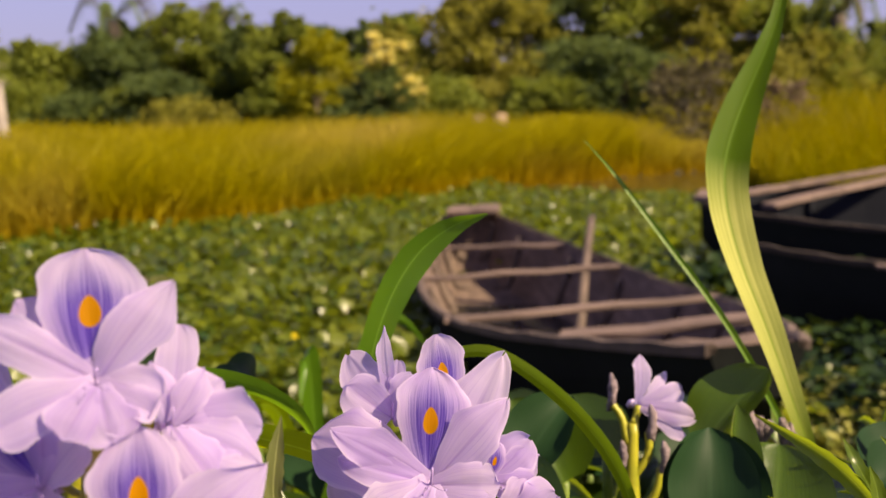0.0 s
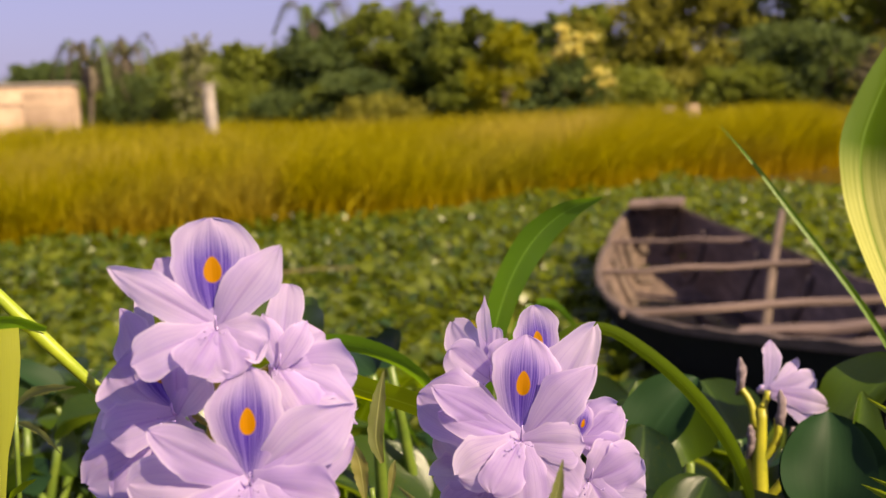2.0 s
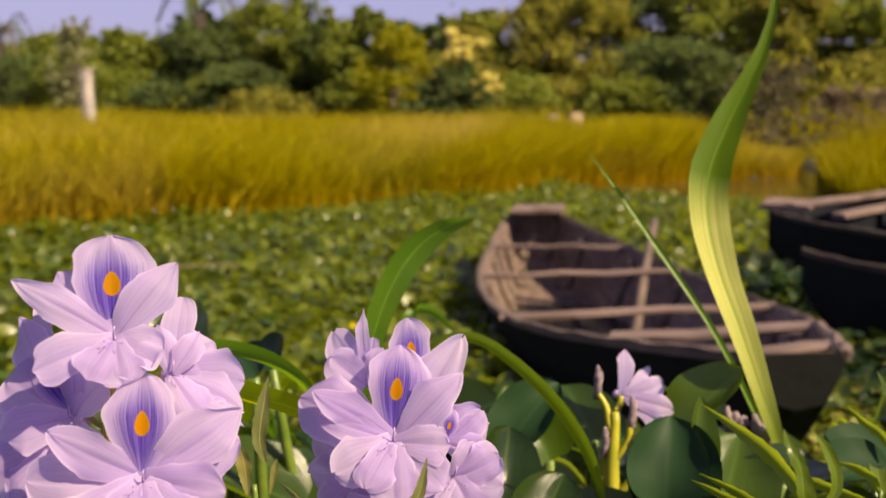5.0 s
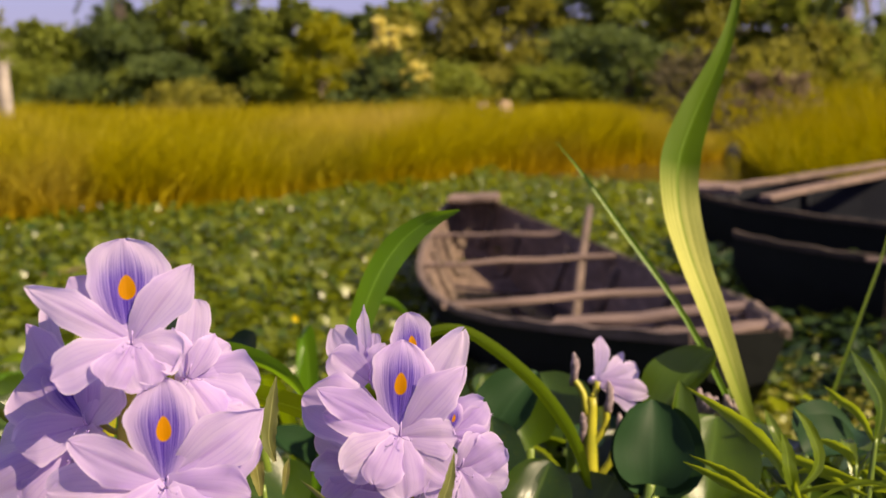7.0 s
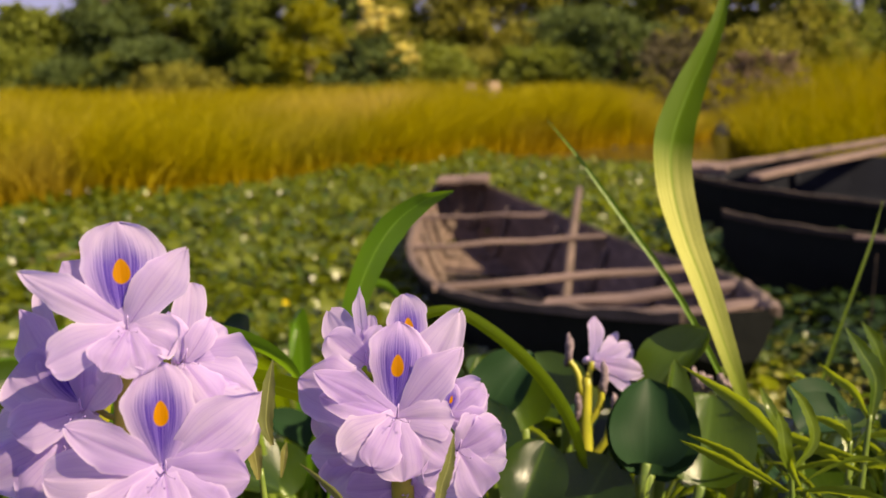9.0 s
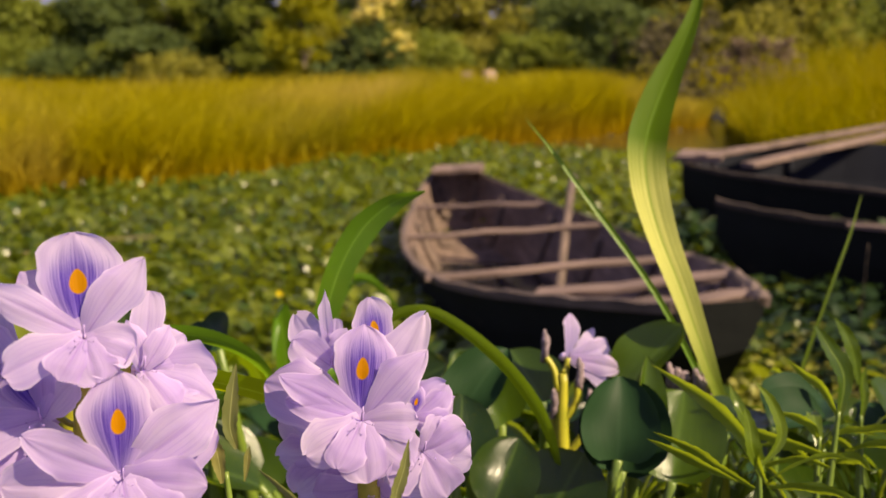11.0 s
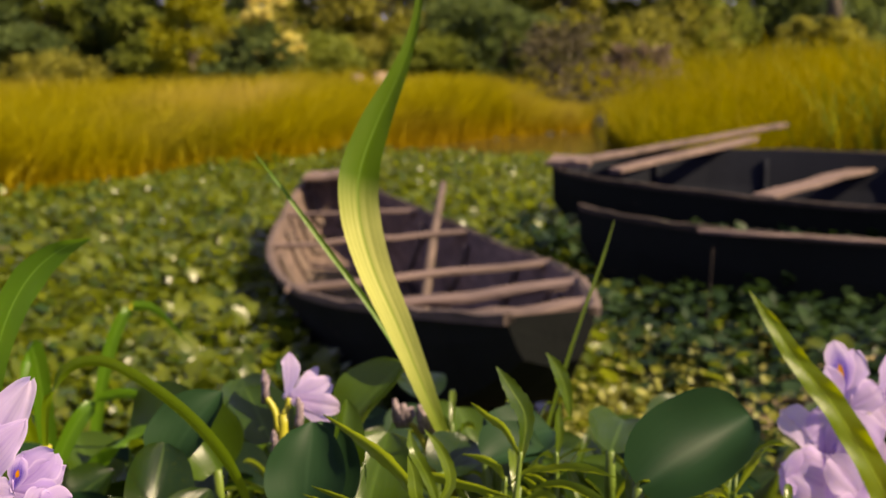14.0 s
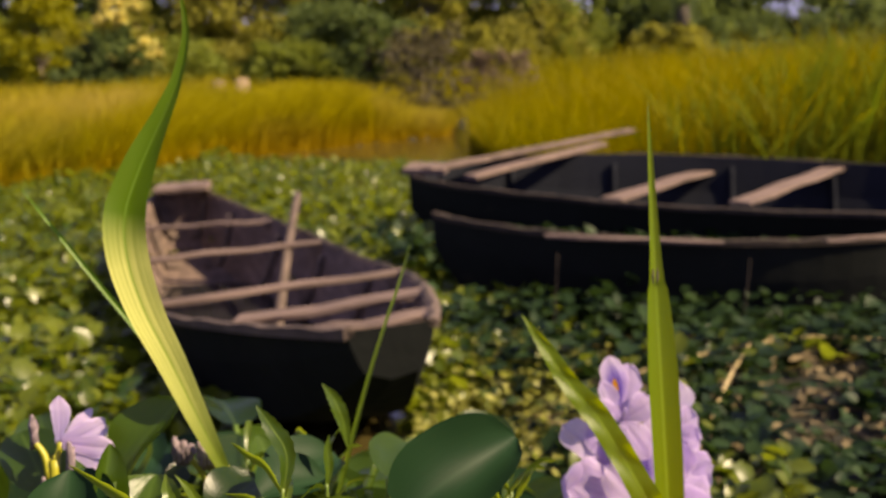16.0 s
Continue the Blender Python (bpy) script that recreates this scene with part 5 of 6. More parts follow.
fading = hyacinth_spike("fading stalk with one pale lilac flower and withered buds",
                        [(0.0652, 0.5105, 0.5125), (0.0625, 0.5340, 0.6434), (0.0597, 0.5432, 0.6957), (0.0609, 0.5495, 0.7301)], [0.0055, 0.0052, 0.0045, 0.0032],
                        [((0.0672, 0.5450, 0.7415), (0.34, -0.92, 0.15), S3, [(48, 84, 26, "round", -0.34), (4, 94, 38, "round", -0.06), (80, 90, 52, "round", -0.14), (126, 108, 36, "point", 0.06), (103, 98, 46, "round", 0.12)])])
for k, (a, b, c) in enumerate([((0.0582, 0.5431, 0.6957), (0.0692, 0.5448, 0.7113), (0.0695, 0.5474, 0.7254)), ((0.0614, 0.5393, 0.6733), (0.0730, 0.5392, 0.6897), (0.0767, 0.5423, 0.7052)), ((0.0576, 0.5403, 0.6808), (0.0537, 0.5453, 0.6988), (0.0529, 0.5460, 0.7033)), ((0.0572, 0.5470, 0.7181), (0.0542, 0.5514, 0.7325), (0.0466, 0.5546, 0.7425))]):
    tube("bud_stalk", [a, b, c], [0.0028, 0.0024, 0.0022], MAT_STALK, fading, 7, 6, "", 0.1, k)
    q = np.array(c)
    for i in range(2):
        tube("withered_bud", [tuple(q + (0.002 * i, 0, -0.006)), tuple(q + (0.002, -0.002, 0.004 + 0.006 * i)), tuple(q + (0.004 - 0.003 * i, 0, 0.013 + 0.004 * i))], [0.0018, 0.0029, 0.0009], MAT_WITHER, fading, 8, 8, "", 0.5, 7 * k + i)
bare = hyacinth_spike("bare flower stalk with two withered brown-violet buds", [(0.1634, 0.5314, 0.5243), (0.1607, 0.5552, 0.6572), (0.1579, 0.5639, 0.7066)], [0.005, 0.0042, 0.003], [])
for k, c in enumerate(((0.1396, 0.5687, 0.7188), (0.1566, 0.5628, 0.7168))):
    q = np.array(c)
    tube("bud_stalk", [(0.1588, 0.5612, 0.6914), tuple(q * 0.5 + np.array((0.1587, 0.5633, 0.7028)) * 0.5), c], [0.003, 0.0026, 0.0024], MAT_STALK, bare, 6, 6)
    for i in range(3):
        tube("withered_bud", [tuple(q + (0.003 * (i - 1), 0, -0.006)), tuple(q + (0.004 * (i - 1), -0.002, 0.003)), tuple(q + (0.006 * (i - 1), 0, 0.014 - 0.003 * i))], [0.0024, 0.0044, 0.0015], MAT_WITHER, bare, 8, 8, "", 0.5, 3 * k + i)
hyacinth_spike("spike of lilac flowers half hidden behind an upright grass blade",
               [(0.4871, 0.5688, 0.4111), (0.4904, 0.6010, 0.5866), (0.4895, 0.6133, 0.6524), (0.4876, 0.6256, 0.7183)], [0.0065, 0.006, 0.0052, 0.004],
               [((0.507, 0.608, 0.69), (0.15, -0.95, 0.25), S4, [(4, 128, 50, "round", -0.1), (29, 106, 64, "round", -0.04), (70, 78, 64, "round", 0), (100, 70, 60, "round", 0.06), (-40, 60, 50, "round", 0.06), (160, 80, 70, "round", 0.06)]),
                ((0.468, 0.6, 0.708), (0.15, -0.95, 0.25), S4, [(22, 104, 54, "round", -0.12), (-6, 120, 56, "banner", -0.06), (-30, 88, 36, "point", 0.04), (-50, 70, 36, "point", 0.08), (60, 70, 56, "round", 0.06), (150, 80, 70, "round", 0.08)]),
                ((0.461, 0.602, 0.669), (0.15, -0.95, 0.25), S4, [(-43, 122, 60, "round", -0.08), (-20, 90, 60, "round", -0.02), (20, 84, 60, "point", 0.04), (-100, 100, 90, "round", 0.04), (60, 70, 60, "round", 0.08), (170, 90, 80, "round", 0.08)]),
                ((0.508, 0.6, 0.657), (0.15, -0.95, 0.25), S4, [(45, 100, 64, "round", -0.06), (85, 96, 72, "round", 0), (20, 80, 60, "round", 0.02), (130, 90, 80, "round", 0.06), (170, 90, 80, "round", 0.08)]),
                ((0.484, 0.585, 0.64), (0.15, -0.95, 0.25), S4, [(-70, 164, 124, "round", -0.1), (68, 150, 100, "round", -0.06), (46, 150, 66, "round", -0.04), (-4, 132, 104, "banner", 0), (-40, 120, 70, "point", 0.04), (104, 140, 100, "round", 0.06), (-110, 150, 110, "round", 0.06), (150, 120, 100, "round", 0.1), (-160, 120, 100, "round", 0.1)])])

# ---- single grass blades near the lens ----
FRONT = (1, 0.1, 0)
big = thing("broad_grass_plant", "tall arching yellow-green grass leaf, sunlight painted on its pale lower half", "grass leaf", "grass leaves on the bank")
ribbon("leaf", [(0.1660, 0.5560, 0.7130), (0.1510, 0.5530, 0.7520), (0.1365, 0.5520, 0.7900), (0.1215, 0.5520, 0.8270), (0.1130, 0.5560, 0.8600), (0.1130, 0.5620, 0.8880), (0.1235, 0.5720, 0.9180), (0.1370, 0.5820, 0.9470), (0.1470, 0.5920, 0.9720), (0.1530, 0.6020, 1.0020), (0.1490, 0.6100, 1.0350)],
       [0.008, 0.015, 0.019, 0.023, 0.026, 0.026, 0.021, 0.014, 0.008, 0.005, 0.001], [(1, 0.3, 0), (1, 0.45, 0), (1, 0.3, 0), (1, -0.1, 0.1), (0.95, -0.3, 0.1), (0.8, -0.2, 0)], MAT_BLADELIT, big, 0.16, 44, 8, 0.02, "arched green leaf blade")
tube("sheath", [(0.1733, 0.5448, 0.5372), (0.1719, 0.5609, 0.6551), (0.1663, 0.5576, 0.7131)], [0.0055, 0.005, 0.004], MAT_STALK, big, 8, 7)
thin_l = thing("thin_grass_plant", "thin straight green grass blade in front of the boat", "grass blade", "grass leaves on the bank")
ribbon("leaf", [(0.1751, 0.5817, 0.6840), (0.1299, 0.5934, 0.7704), (0.0822, 0.6063, 0.8366), (0.0542, 0.6157, 0.8738), (0.0341, 0.6284, 0.8974)], [0.004, 0.0042, 0.0038, 0.0025, 0.0004], [FRONT, FRONT], MAT_BLADEDARK, thin_l, 0.3, 24, 4)
thin_r = thing("thin_grass_plant", "thin pale grass stem leaning before the boat's stern", "grass blade", "grass leaves on the bank")
ribbon("leaf", [(0.2404, 0.6983, 0.5860), (0.2678, 0.7158, 0.6806), (0.2901, 0.7279, 0.7469), (0.3098, 0.7463, 0.7922), (0.3224, 0.7622, 0.8241)], [0.005, 0.004, 0.003, 0.0025, 0.0005], [FRONT, FRONT], MAT_WEED, thin_r, 0.3, 20, 4)
mid = thing("broad_grass_plant", "dark green broad grass leaf bending over behind the flowers", "grass leaf", "grass leaves on the bank")
ribbon("leaf", [(-0.0926, 0.4455, 0.6803), (-0.0880, 0.4480, 0.7480), (-0.0800, 0.4480, 0.7930), (-0.0700, 0.4490, 0.8240), (-0.0560, 0.4500, 0.8470), (-0.0390, 0.4490, 0.8610), (-0.0210, 0.4450, 0.8680)], [0.007, 0.010, 0.013, 0.016, 0.017, 0.011, 0.001],
       [(1, 0, 0.1), (1, 0.1, 0.2), (0.95, 0.2, 0.3), (0.8, 0.2, -0.5), (0.6, 0.2, -0.8)], MAT_BLADEDARK, mid, 0.10, 28, 6, 0.02)
arch = thing("broad_grass_plant", "bright green grass leaf arching down beside the flowers", "grass leaf", "grass leaves on the bank")
ribbon("leaf", [(-0.0602, 0.4601, 0.7454), (-0.0560, 0.4580, 0.7740), (-0.0420, 0.4540, 0.7940), (-0.0220, 0.4500, 0.7990), (-0.0020, 0.4490, 0.7890), (0.0210, 0.4500, 0.7690), (0.0390, 0.4520, 0.7450), (0.0500, 0.4550, 0.7200), (0.0570, 0.4580, 0.6900)], [0.003, 0.005, 0.006, 0.007, 0.008, 0.0085, 0.0085, 0.006, 0.001],
       [(0.6, 0, 0.8), (0.5, -0.2, 0.9), (0.5, -0.3, 0.9), (0.7, -0.3, 0.7), (0.8, -0.3, 0.5)], MAT_ARCH, arch, 0.14, 30, 6)
band = thing("broad_grass_plant", "yellow-green grass leaf lying across behind the flower spikes", "grass leaf", "grass leaves on the bank")
ribbon("leaf", [(-0.1613, 0.3160, 0.8140), (-0.1299, 0.3255, 0.8059), (-0.1105, 0.3308, 0.7976), (-0.0862, 0.3377, 0.7889), (-0.0597, 0.3546, 0.7710)], [0.010, 0.013, 0.014, 0.014, 0.010], [(0, -0.5, 0.9), (0, -0.5, 0.9)], MAT_BLADE, band, 0.12, 20, 6)
ribbon("leaf", [(-0.1827, 0.3907, 0.7922), (-0.1544, 0.4013, 0.7977), (-0.1285, 0.4091, 0.7913), (-0.1080, 0.4137, 0.7760), (-0.0958, 0.4141, 0.7520)], [0.006, 0.011, 0.012, 0.010, 0.001], [(0, -0.4, 0.9), (0.3, -0.5, 0.7)], MAT_BLADEDARK, band, 0.12, 20, 6)
for plant, foot, top in ((mid, (-0.0947, 0.4427, 0.6094), (-0.0927, 0.4461, 0.6836)), (arch, (-0.0641, 0.4514, 0.6424), (-0.0602, 0.4604, 0.7470)), (band, (-0.1824, 0.3291, 0.7390), (-0.1608, 0.3162, 0.8140))):
    tube("sheath", [foot, tuple((np.array(foot) + np.array(top)) / 2), top], [0.005, 0.0045, 0.0035], MAT_STALK, plant, 8, 7)
grng = random.Random(23)
for k in range(20):
    x, y = grng.uniform(-0.42, -0.17), grng.uniform(0.62, 0.92)
    x *= 0.6 + 0.55 * y
    z0 = float(bank_height(x, y)) - 0.05
    z1 = 0.62 + 0.10 * grng.random() - 0.10 * max(0, x)
    az = grng.uniform(0, 6.28)
    d = np.array((math.cos(az), 0.5 * math.sin(az), 0))
    r = grng.uniform(0.05, 0.13)
    wd = grng.uniform(0.010, 0.019)
    clump = thing("broad_grass_plant", "green grass leaf bending over on the bank", "grass leaf", "grass leaves on the bank")
    p = np.array((x, y, z0))
    up = np.array((0, 0, z1 - z0))
    ribbon("leaf", [tuple(p), tuple(p + up * 0.55 + d * r * 0.12), tuple(p + up * 0.92 + d * r * 0.45), tuple(p + up * 1.0 + d * r * 0.85), tuple(p + up * 0.86 + d * r * 1.35)], [wd * 0.4, wd * 0.8, wd, wd * 0.8, 0.0005],
           [(1, 0.2 * math.sin(k), 0.1), (0.9, 0.3, 0.4), (0.6 * d[1] * 2, -0.6 * d[0], 0.8)], grng.choice((MAT_BLADE, MAT_BLADEDARK, MAT_BLADEDARK)), clump, 0.14, 22, 6, 0.03, "", k)
    tube("sheath", [tuple(p - (0, 0, 0.03)), tuple(p + up * 0.25), tuple(p + up * 0.5 + d * r * 0.1)], [0.004, 0.0035, 0.0025], MAT_REED, clump, 6, 6)
upr = thing("broad_grass_plant", "upright yellow-green grass blade with a folded, slit neck", "grass blade", "grass leaves on the bank")
ribbon("leaf", [(0.4772, 0.5100, 0.5298), (0.4748, 0.5237, 0.6302), (0.4718, 0.5337, 0.7099), (0.4697, 0.5426, 0.7683), (0.4687, 0.5520, 0.8183), (0.4681, 0.5540, 0.8290)], [0.018, 0.021, 0.023, 0.023, 0.016, 0.011], [FRONT, (1, 0.05, 0)], MAT_BLADE, upr, 0.18, 30, 8)
ribbon("leaf_tip", [(0.4678, 0.5531, 0.8268), (0.4681, 0.5577, 0.8490), (0.4685, 0.5668, 0.8872), (0.4690, 0.5759, 0.9256), (0.4701, 0.5842, 0.9545)], [0.012, 0.0085, 0.0055, 0.003, 0.0004], [FRONT, (1, -0.1, 0)], MAT_BLADE, upr, 0.25, 22, 6, 0.0, "tapering folded tip")
for dx in (-4.0, 4.5):
    e = np.array((0.4671, 0.5524, 0.8334)) + np.array((dx * 0.00038, 0, 0))
    tube("slit", [tuple(e + (0, 0, 0.006)), tuple(e), tuple(e - (0, 0, 0.006))], [0.0003, 0.0010, 0.0003], MAT_BARK, upr, 6, 6, "dark slit in the leaf's neck")
jag = thing("broad_grass_plant", "leaning green grass blade with a chewed, ragged edge", "grass blade", "grass leaves on the bank")
ribbon("leaf", [(0.4574, 0.5185, 0.6759), (0.4408, 0.5312, 0.7081), (0.4239, 0.5432, 0.7369), (0.4065, 0.5540, 0.7585), (0.3929, 0.5645, 0.7804), (0.3770, 0.5756, 0.8047)], [0.020, 0.018, 0.018, 0.014, 0.011, 0.0006], [(0.9, 0, 0.5), (0.8, 0.1, 0.6)], MAT_BLADE, jag, 0.14, 34, 8, 0.10)
tube("sheath", [(0.4840, 0.4959, 0.5397), (0.4710, 0.5120, 0.6369), (0.4574, 0.5189, 0.6778)], [0.006, 0.0055, 0.005], MAT_STALK, jag, 8, 7)
reed = thing("reed_stem", "smooth green reed stem with a leaf hanging from its joint", "reed")
tube("stem", [(-0.2324, 0.2375, 0.8768), (-0.2154, 0.2405, 0.8594), (-0.1963, 0.2439, 0.8393), (-0.1826, 0.2511, 0.8208), (-0.1677, 0.2675, 0.7912), (-0.1505, 0.2861, 0.7359)], [0.0021, 0.0021, 0.0026, 0.0022, 0.0022, 0.0022], MAT_REED, reed, 18, 8)
ribbon("leaf", [(-0.1912, 0.2428, 0.8415), (-0.1990, 0.2385, 0.8449), (-0.2089, 0.2320, 0.8451), (-0.2233, 0.2249, 0.8448)], [0.003, 0.0060, 0.0068, 0.006], [(0, -0.5, 0.8), (0, -0.6, 0.8)], MAT_BLADEDARK, reed, 0.15, 14, 4)
ribbon("hanging_leaf", [(-0.2067, 0.2344, 0.8423), (-0.2052, 0.2321, 0.8311), (-0.2042, 0.2298, 0.8143), (-0.2041, 0.2286, 0.7992), (-0.2047, 0.2281, 0.7836), (-0.2066, 0.2287, 0.7648)], [0.0165, 0.0165, 0.013, 0.006, 0.0032, 0.001], [FRONT, (1, 0.1, 0)], MAT_BLADEBACKLIT, reed, 0.16, 22, 6, 0.0, "hanging leaf with back light put into its pale colour")

# ---- small weeds with narrow leaves ----
def weed(label, stem, leaves, mat=MAT_WEED, r=0.0016):
    root = thing("weed_plant", label, "weed", "weeds on the bank")
    tube("stem", stem, [r * 1.3, r, r * 0.7], MAT_PETIOLE, root, 10, 6)
    for k, (pts, w) in enumerate(leaves):
        ribbon("leaf", pts, [w * 0.18, w * 0.6, w * 0.78, w * 0.55, w * 0.03], [(0.5, -0.4, 0.7) if abs(pts[-1][0] - pts[0][0]) > abs(pts[-1][2] - pts[0][2]) * 0.6 else (1, 0.2, 0.1)] * 2, mat, root, 0.16, 20, 6, 0.05, "", k, 0.14)
    return root


weed("leafy green weed with narrow pointed leaves", [(0.2010, 0.4360, 0.6996), (0.2044, 0.4413, 0.7273), (0.2067, 0.4447, 0.7458)],
     [([(0.2067, 0.4439, 0.7412), (0.2094, 0.4482, 0.7643), (0.2017, 0.4514, 0.7797), (0.1933, 0.4541, 0.7926)], 0.0155), ([(0.2061, 0.4442, 0.7427), (0.1984, 0.4473, 0.7581), (0.1881, 0.4491, 0.7659), (0.1791, 0.4507, 0.7730)], 0.008),
      ([(0.2007, 0.4355, 0.7234), (0.1741, 0.4330, 0.7333), (0.1557, 0.4344, 0.7379), (0.1434, 0.4347, 0.7373)], 0.011), ([(0.2075, 0.4423, 0.7335), (0.2264, 0.4424, 0.7365), (0.2436, 0.4418, 0.7358), (0.2603, 0.4452, 0.7293)], 0.0105),
      ([(0.2085, 0.4359, 0.7265), (0.2264, 0.4314, 0.7322), (0.2448, 0.4296, 0.7255), (0.2601, 0.4274, 0.7164)], 0.010), ([(0.2006, 0.4343, 0.7173), (0.1833, 0.4310, 0.7242), (0.1648, 0.4307, 0.7198), (0.1493, 0.4294, 0.7107)], 0.010)])
weed("young weed shoot with upright pointed leaves", [(0.2318, 0.4715, 0.6766), (0.2322, 0.4785, 0.7131), (0.2323, 0.4817, 0.7297)],
     [([(0.2323, 0.4811, 0.7263), (0.2341, 0.4835, 0.7396), (0.2335, 0.4855, 0.7496), (0.2349, 0.4872, 0.7588)], 0.0085), ([(0.2322, 0.4785, 0.7131), (0.2407, 0.4802, 0.7230), (0.2475, 0.4813, 0.7296), (0.2576, 0.4813, 0.7312)], 0.007), ([(0.2321, 0.4766, 0.7031), (0.2237, 0.4787, 0.7131), (0.2170, 0.4794, 0.7158), (0.2086, 0.4799, 0.7171)], 0.008)])
weed("spreading weed with long curved toothed leaves", [(0.1553, 0.3934, 0.6676), (0.1554, 0.4012, 0.7103), (0.1547, 0.4047, 0.7303)],
     [([(0.1561, 0.3939, 0.7260), (0.1445, 0.4022, 0.7493), (0.1255, 0.4086, 0.7660), (0.1002, 0.4191, 0.7794)], 0.0135), ([(0.1547, 0.4045, 0.7288), (0.1661, 0.4083, 0.7444), (0.1616, 0.4110, 0.7615), (0.1528, 0.4123, 0.7730)], 0.009),
      ([(0.1505, 0.3929, 0.7232), (0.1308, 0.3885, 0.7365), (0.1157, 0.3842, 0.7482), (0.0977, 0.3840, 0.7557)], 0.010), ([(0.1576, 0.4034, 0.7217), (0.1749, 0.4064, 0.7301), (0.1892, 0.4085, 0.7343), (0.2031, 0.4094, 0.7328)], 0.010),
      ([(0.1547, 0.3990, 0.7267), (0.1489, 0.3963, 0.7427), (0.1474, 0.3982, 0.7539), (0.1445, 0.3997, 0.7637)], 0.011), ([(0.1576, 0.3935, 0.7232), (0.1728, 0.3901, 0.7252), (0.1878, 0.3862, 0.7246), (0.2044, 0.3864, 0.7177)], 0.010)])
weed("grey-green weed leaf cluster on the muddy bank", [(0.1979, 0.4368, 0.6612), (0.1974, 0.4451, 0.7075), (0.1988, 0.4491, 0.7291)],
     [([(0.1988, 0.4486, 0.7260), (0.1941, 0.4498, 0.7353), (0.1846, 0.4500, 0.7409), (0.1737, 0.4495, 0.7431)], 0.009), ([(0.1989, 0.4480, 0.7229), (0.2097, 0.4504, 0.7305), (0.2191, 0.4514, 0.7320), (0.2316, 0.4520, 0.7289)], 0.010),
      ([(0.2492, 0.5354, 0.7305), (0.2461, 0.5383, 0.7483), (0.2406, 0.5404, 0.7626), (0.2333, 0.5417, 0.7733)], 0.014), ([(0.1974, 0.4457, 0.7106), (0.1848, 0.4468, 0.7230), (0.1723, 0.4463, 0.7261), (0.1598, 0.4447, 0.7231)], 0.010)])
weed("slender shoot with a narrow bud between the flower spikes", [(-0.0810, 0.2736, 0.7394), (-0.0834, 0.2774, 0.7613), (-0.0854, 0.2800, 0.7767)],
     [([(-0.0792, 0.2759, 0.7884), (-0.0815, 0.2765, 0.7970), (-0.0807, 0.2788, 0.8099), (-0.0792, 0.2811, 0.8214)], 0.0088), ([(-0.0814, 0.2631, 0.7798), (-0.0825, 0.2641, 0.7882), (-0.0839, 0.2646, 0.7945), (-0.0865, 0.2646, 0.8004)], 0.0085),
      ([(-0.0734, 0.2658, 0.7797), (-0.0726, 0.2671, 0.7859), (-0.0722, 0.2679, 0.7901), (-0.0715, 0.2686, 0.7930)], 0.004)], MAT_WEEDPALE)
weed("pair of pale striped leaf spikes before the flower spike", [(-0.0227, 0.2105, 0.7569), (-0.0156, 0.2150, 0.7782), (-0.0086, 0.2185, 0.7942)],
     [([(-0.0094, 0.2171, 0.7870), (-0.0086, 0.2191, 0.7977), (-0.0060, 0.2209, 0.8066), (-0.0045, 0.2228, 0.8162)], 0.0060), ([(-0.0335, 0.2234, 0.7770), (-0.0411, 0.2251, 0.7899), (-0.0486, 0.2258, 0.7973), (-0.0561, 0.2261, 0.8029)], 0.0052)], MAT_WEEDPALE)
weed("jagged leaf shoot on the bank beside buds", [(0.1548, 0.4105, 0.6793), (0.1577, 0.4165, 0.7089), (0.1607, 0.4202, 0.7266)],
     [([(0.1622, 0.4192, 0.7206), (0.1547, 0.4226, 0.7415), (0.1471, 0.4249, 0.7564), (0.1450, 0.4362, 0.7633)], 0.010), ([(0.1380, 0.3787, 0.7331), (0.1214, 0.3789, 0.7415), (0.1075, 0.3791, 0.7485), (0.0937, 0.3790, 0.7542)], 0.009)])

weed("narrow grey-green leaf beside the reed stem", [(-0.3080, 0.3400, 0.3800), (-0.2990, 0.3340, 0.6400), (-0.2880, 0.3300, 0.7780)],
     [([(-0.2880, 0.3300, 0.7780), (-0.2780, 0.3300, 0.7850), (-0.2660, 0.3300, 0.7885), (-0.2520, 0.3300, 0.7905)], 0.009), ([(-0.2900, 0.3310, 0.7700), (-0.2800, 0.3290, 0.7690), (-0.2700, 0.3270, 0.7650), (-0.2600, 0.3260, 0.7580)], 0.009)], MAT_WEEDPALE)
weed("yellow-green sprout with a curled tip", [(-0.2420, 0.2660, 0.3800), (-0.2360, 0.2620, 0.6600), (-0.2330, 0.2600, 0.7610)],
     [([(-0.2330, 0.2600, 0.7610), (-0.2290, 0.2600, 0.7680), (-0.2230, 0.2600, 0.7730), (-0.2170, 0.2600, 0.7765)], 0.006), ([(-0.2320, 0.2600, 0.7600), (-0.2250, 0.2590, 0.7640), (-0.2190, 0.2580, 0.7660), (-0.2120, 0.2580, 0.7640)], 0.005), ([(-0.2340, 0.2600, 0.7600), (-0.2370, 0.2600, 0.7680), (-0.2380, 0.2600, 0.7740), (-0.2370, 0.2600, 0.7790)], 0.004)], MAT_ARCH)
wrng = random.Random(9)
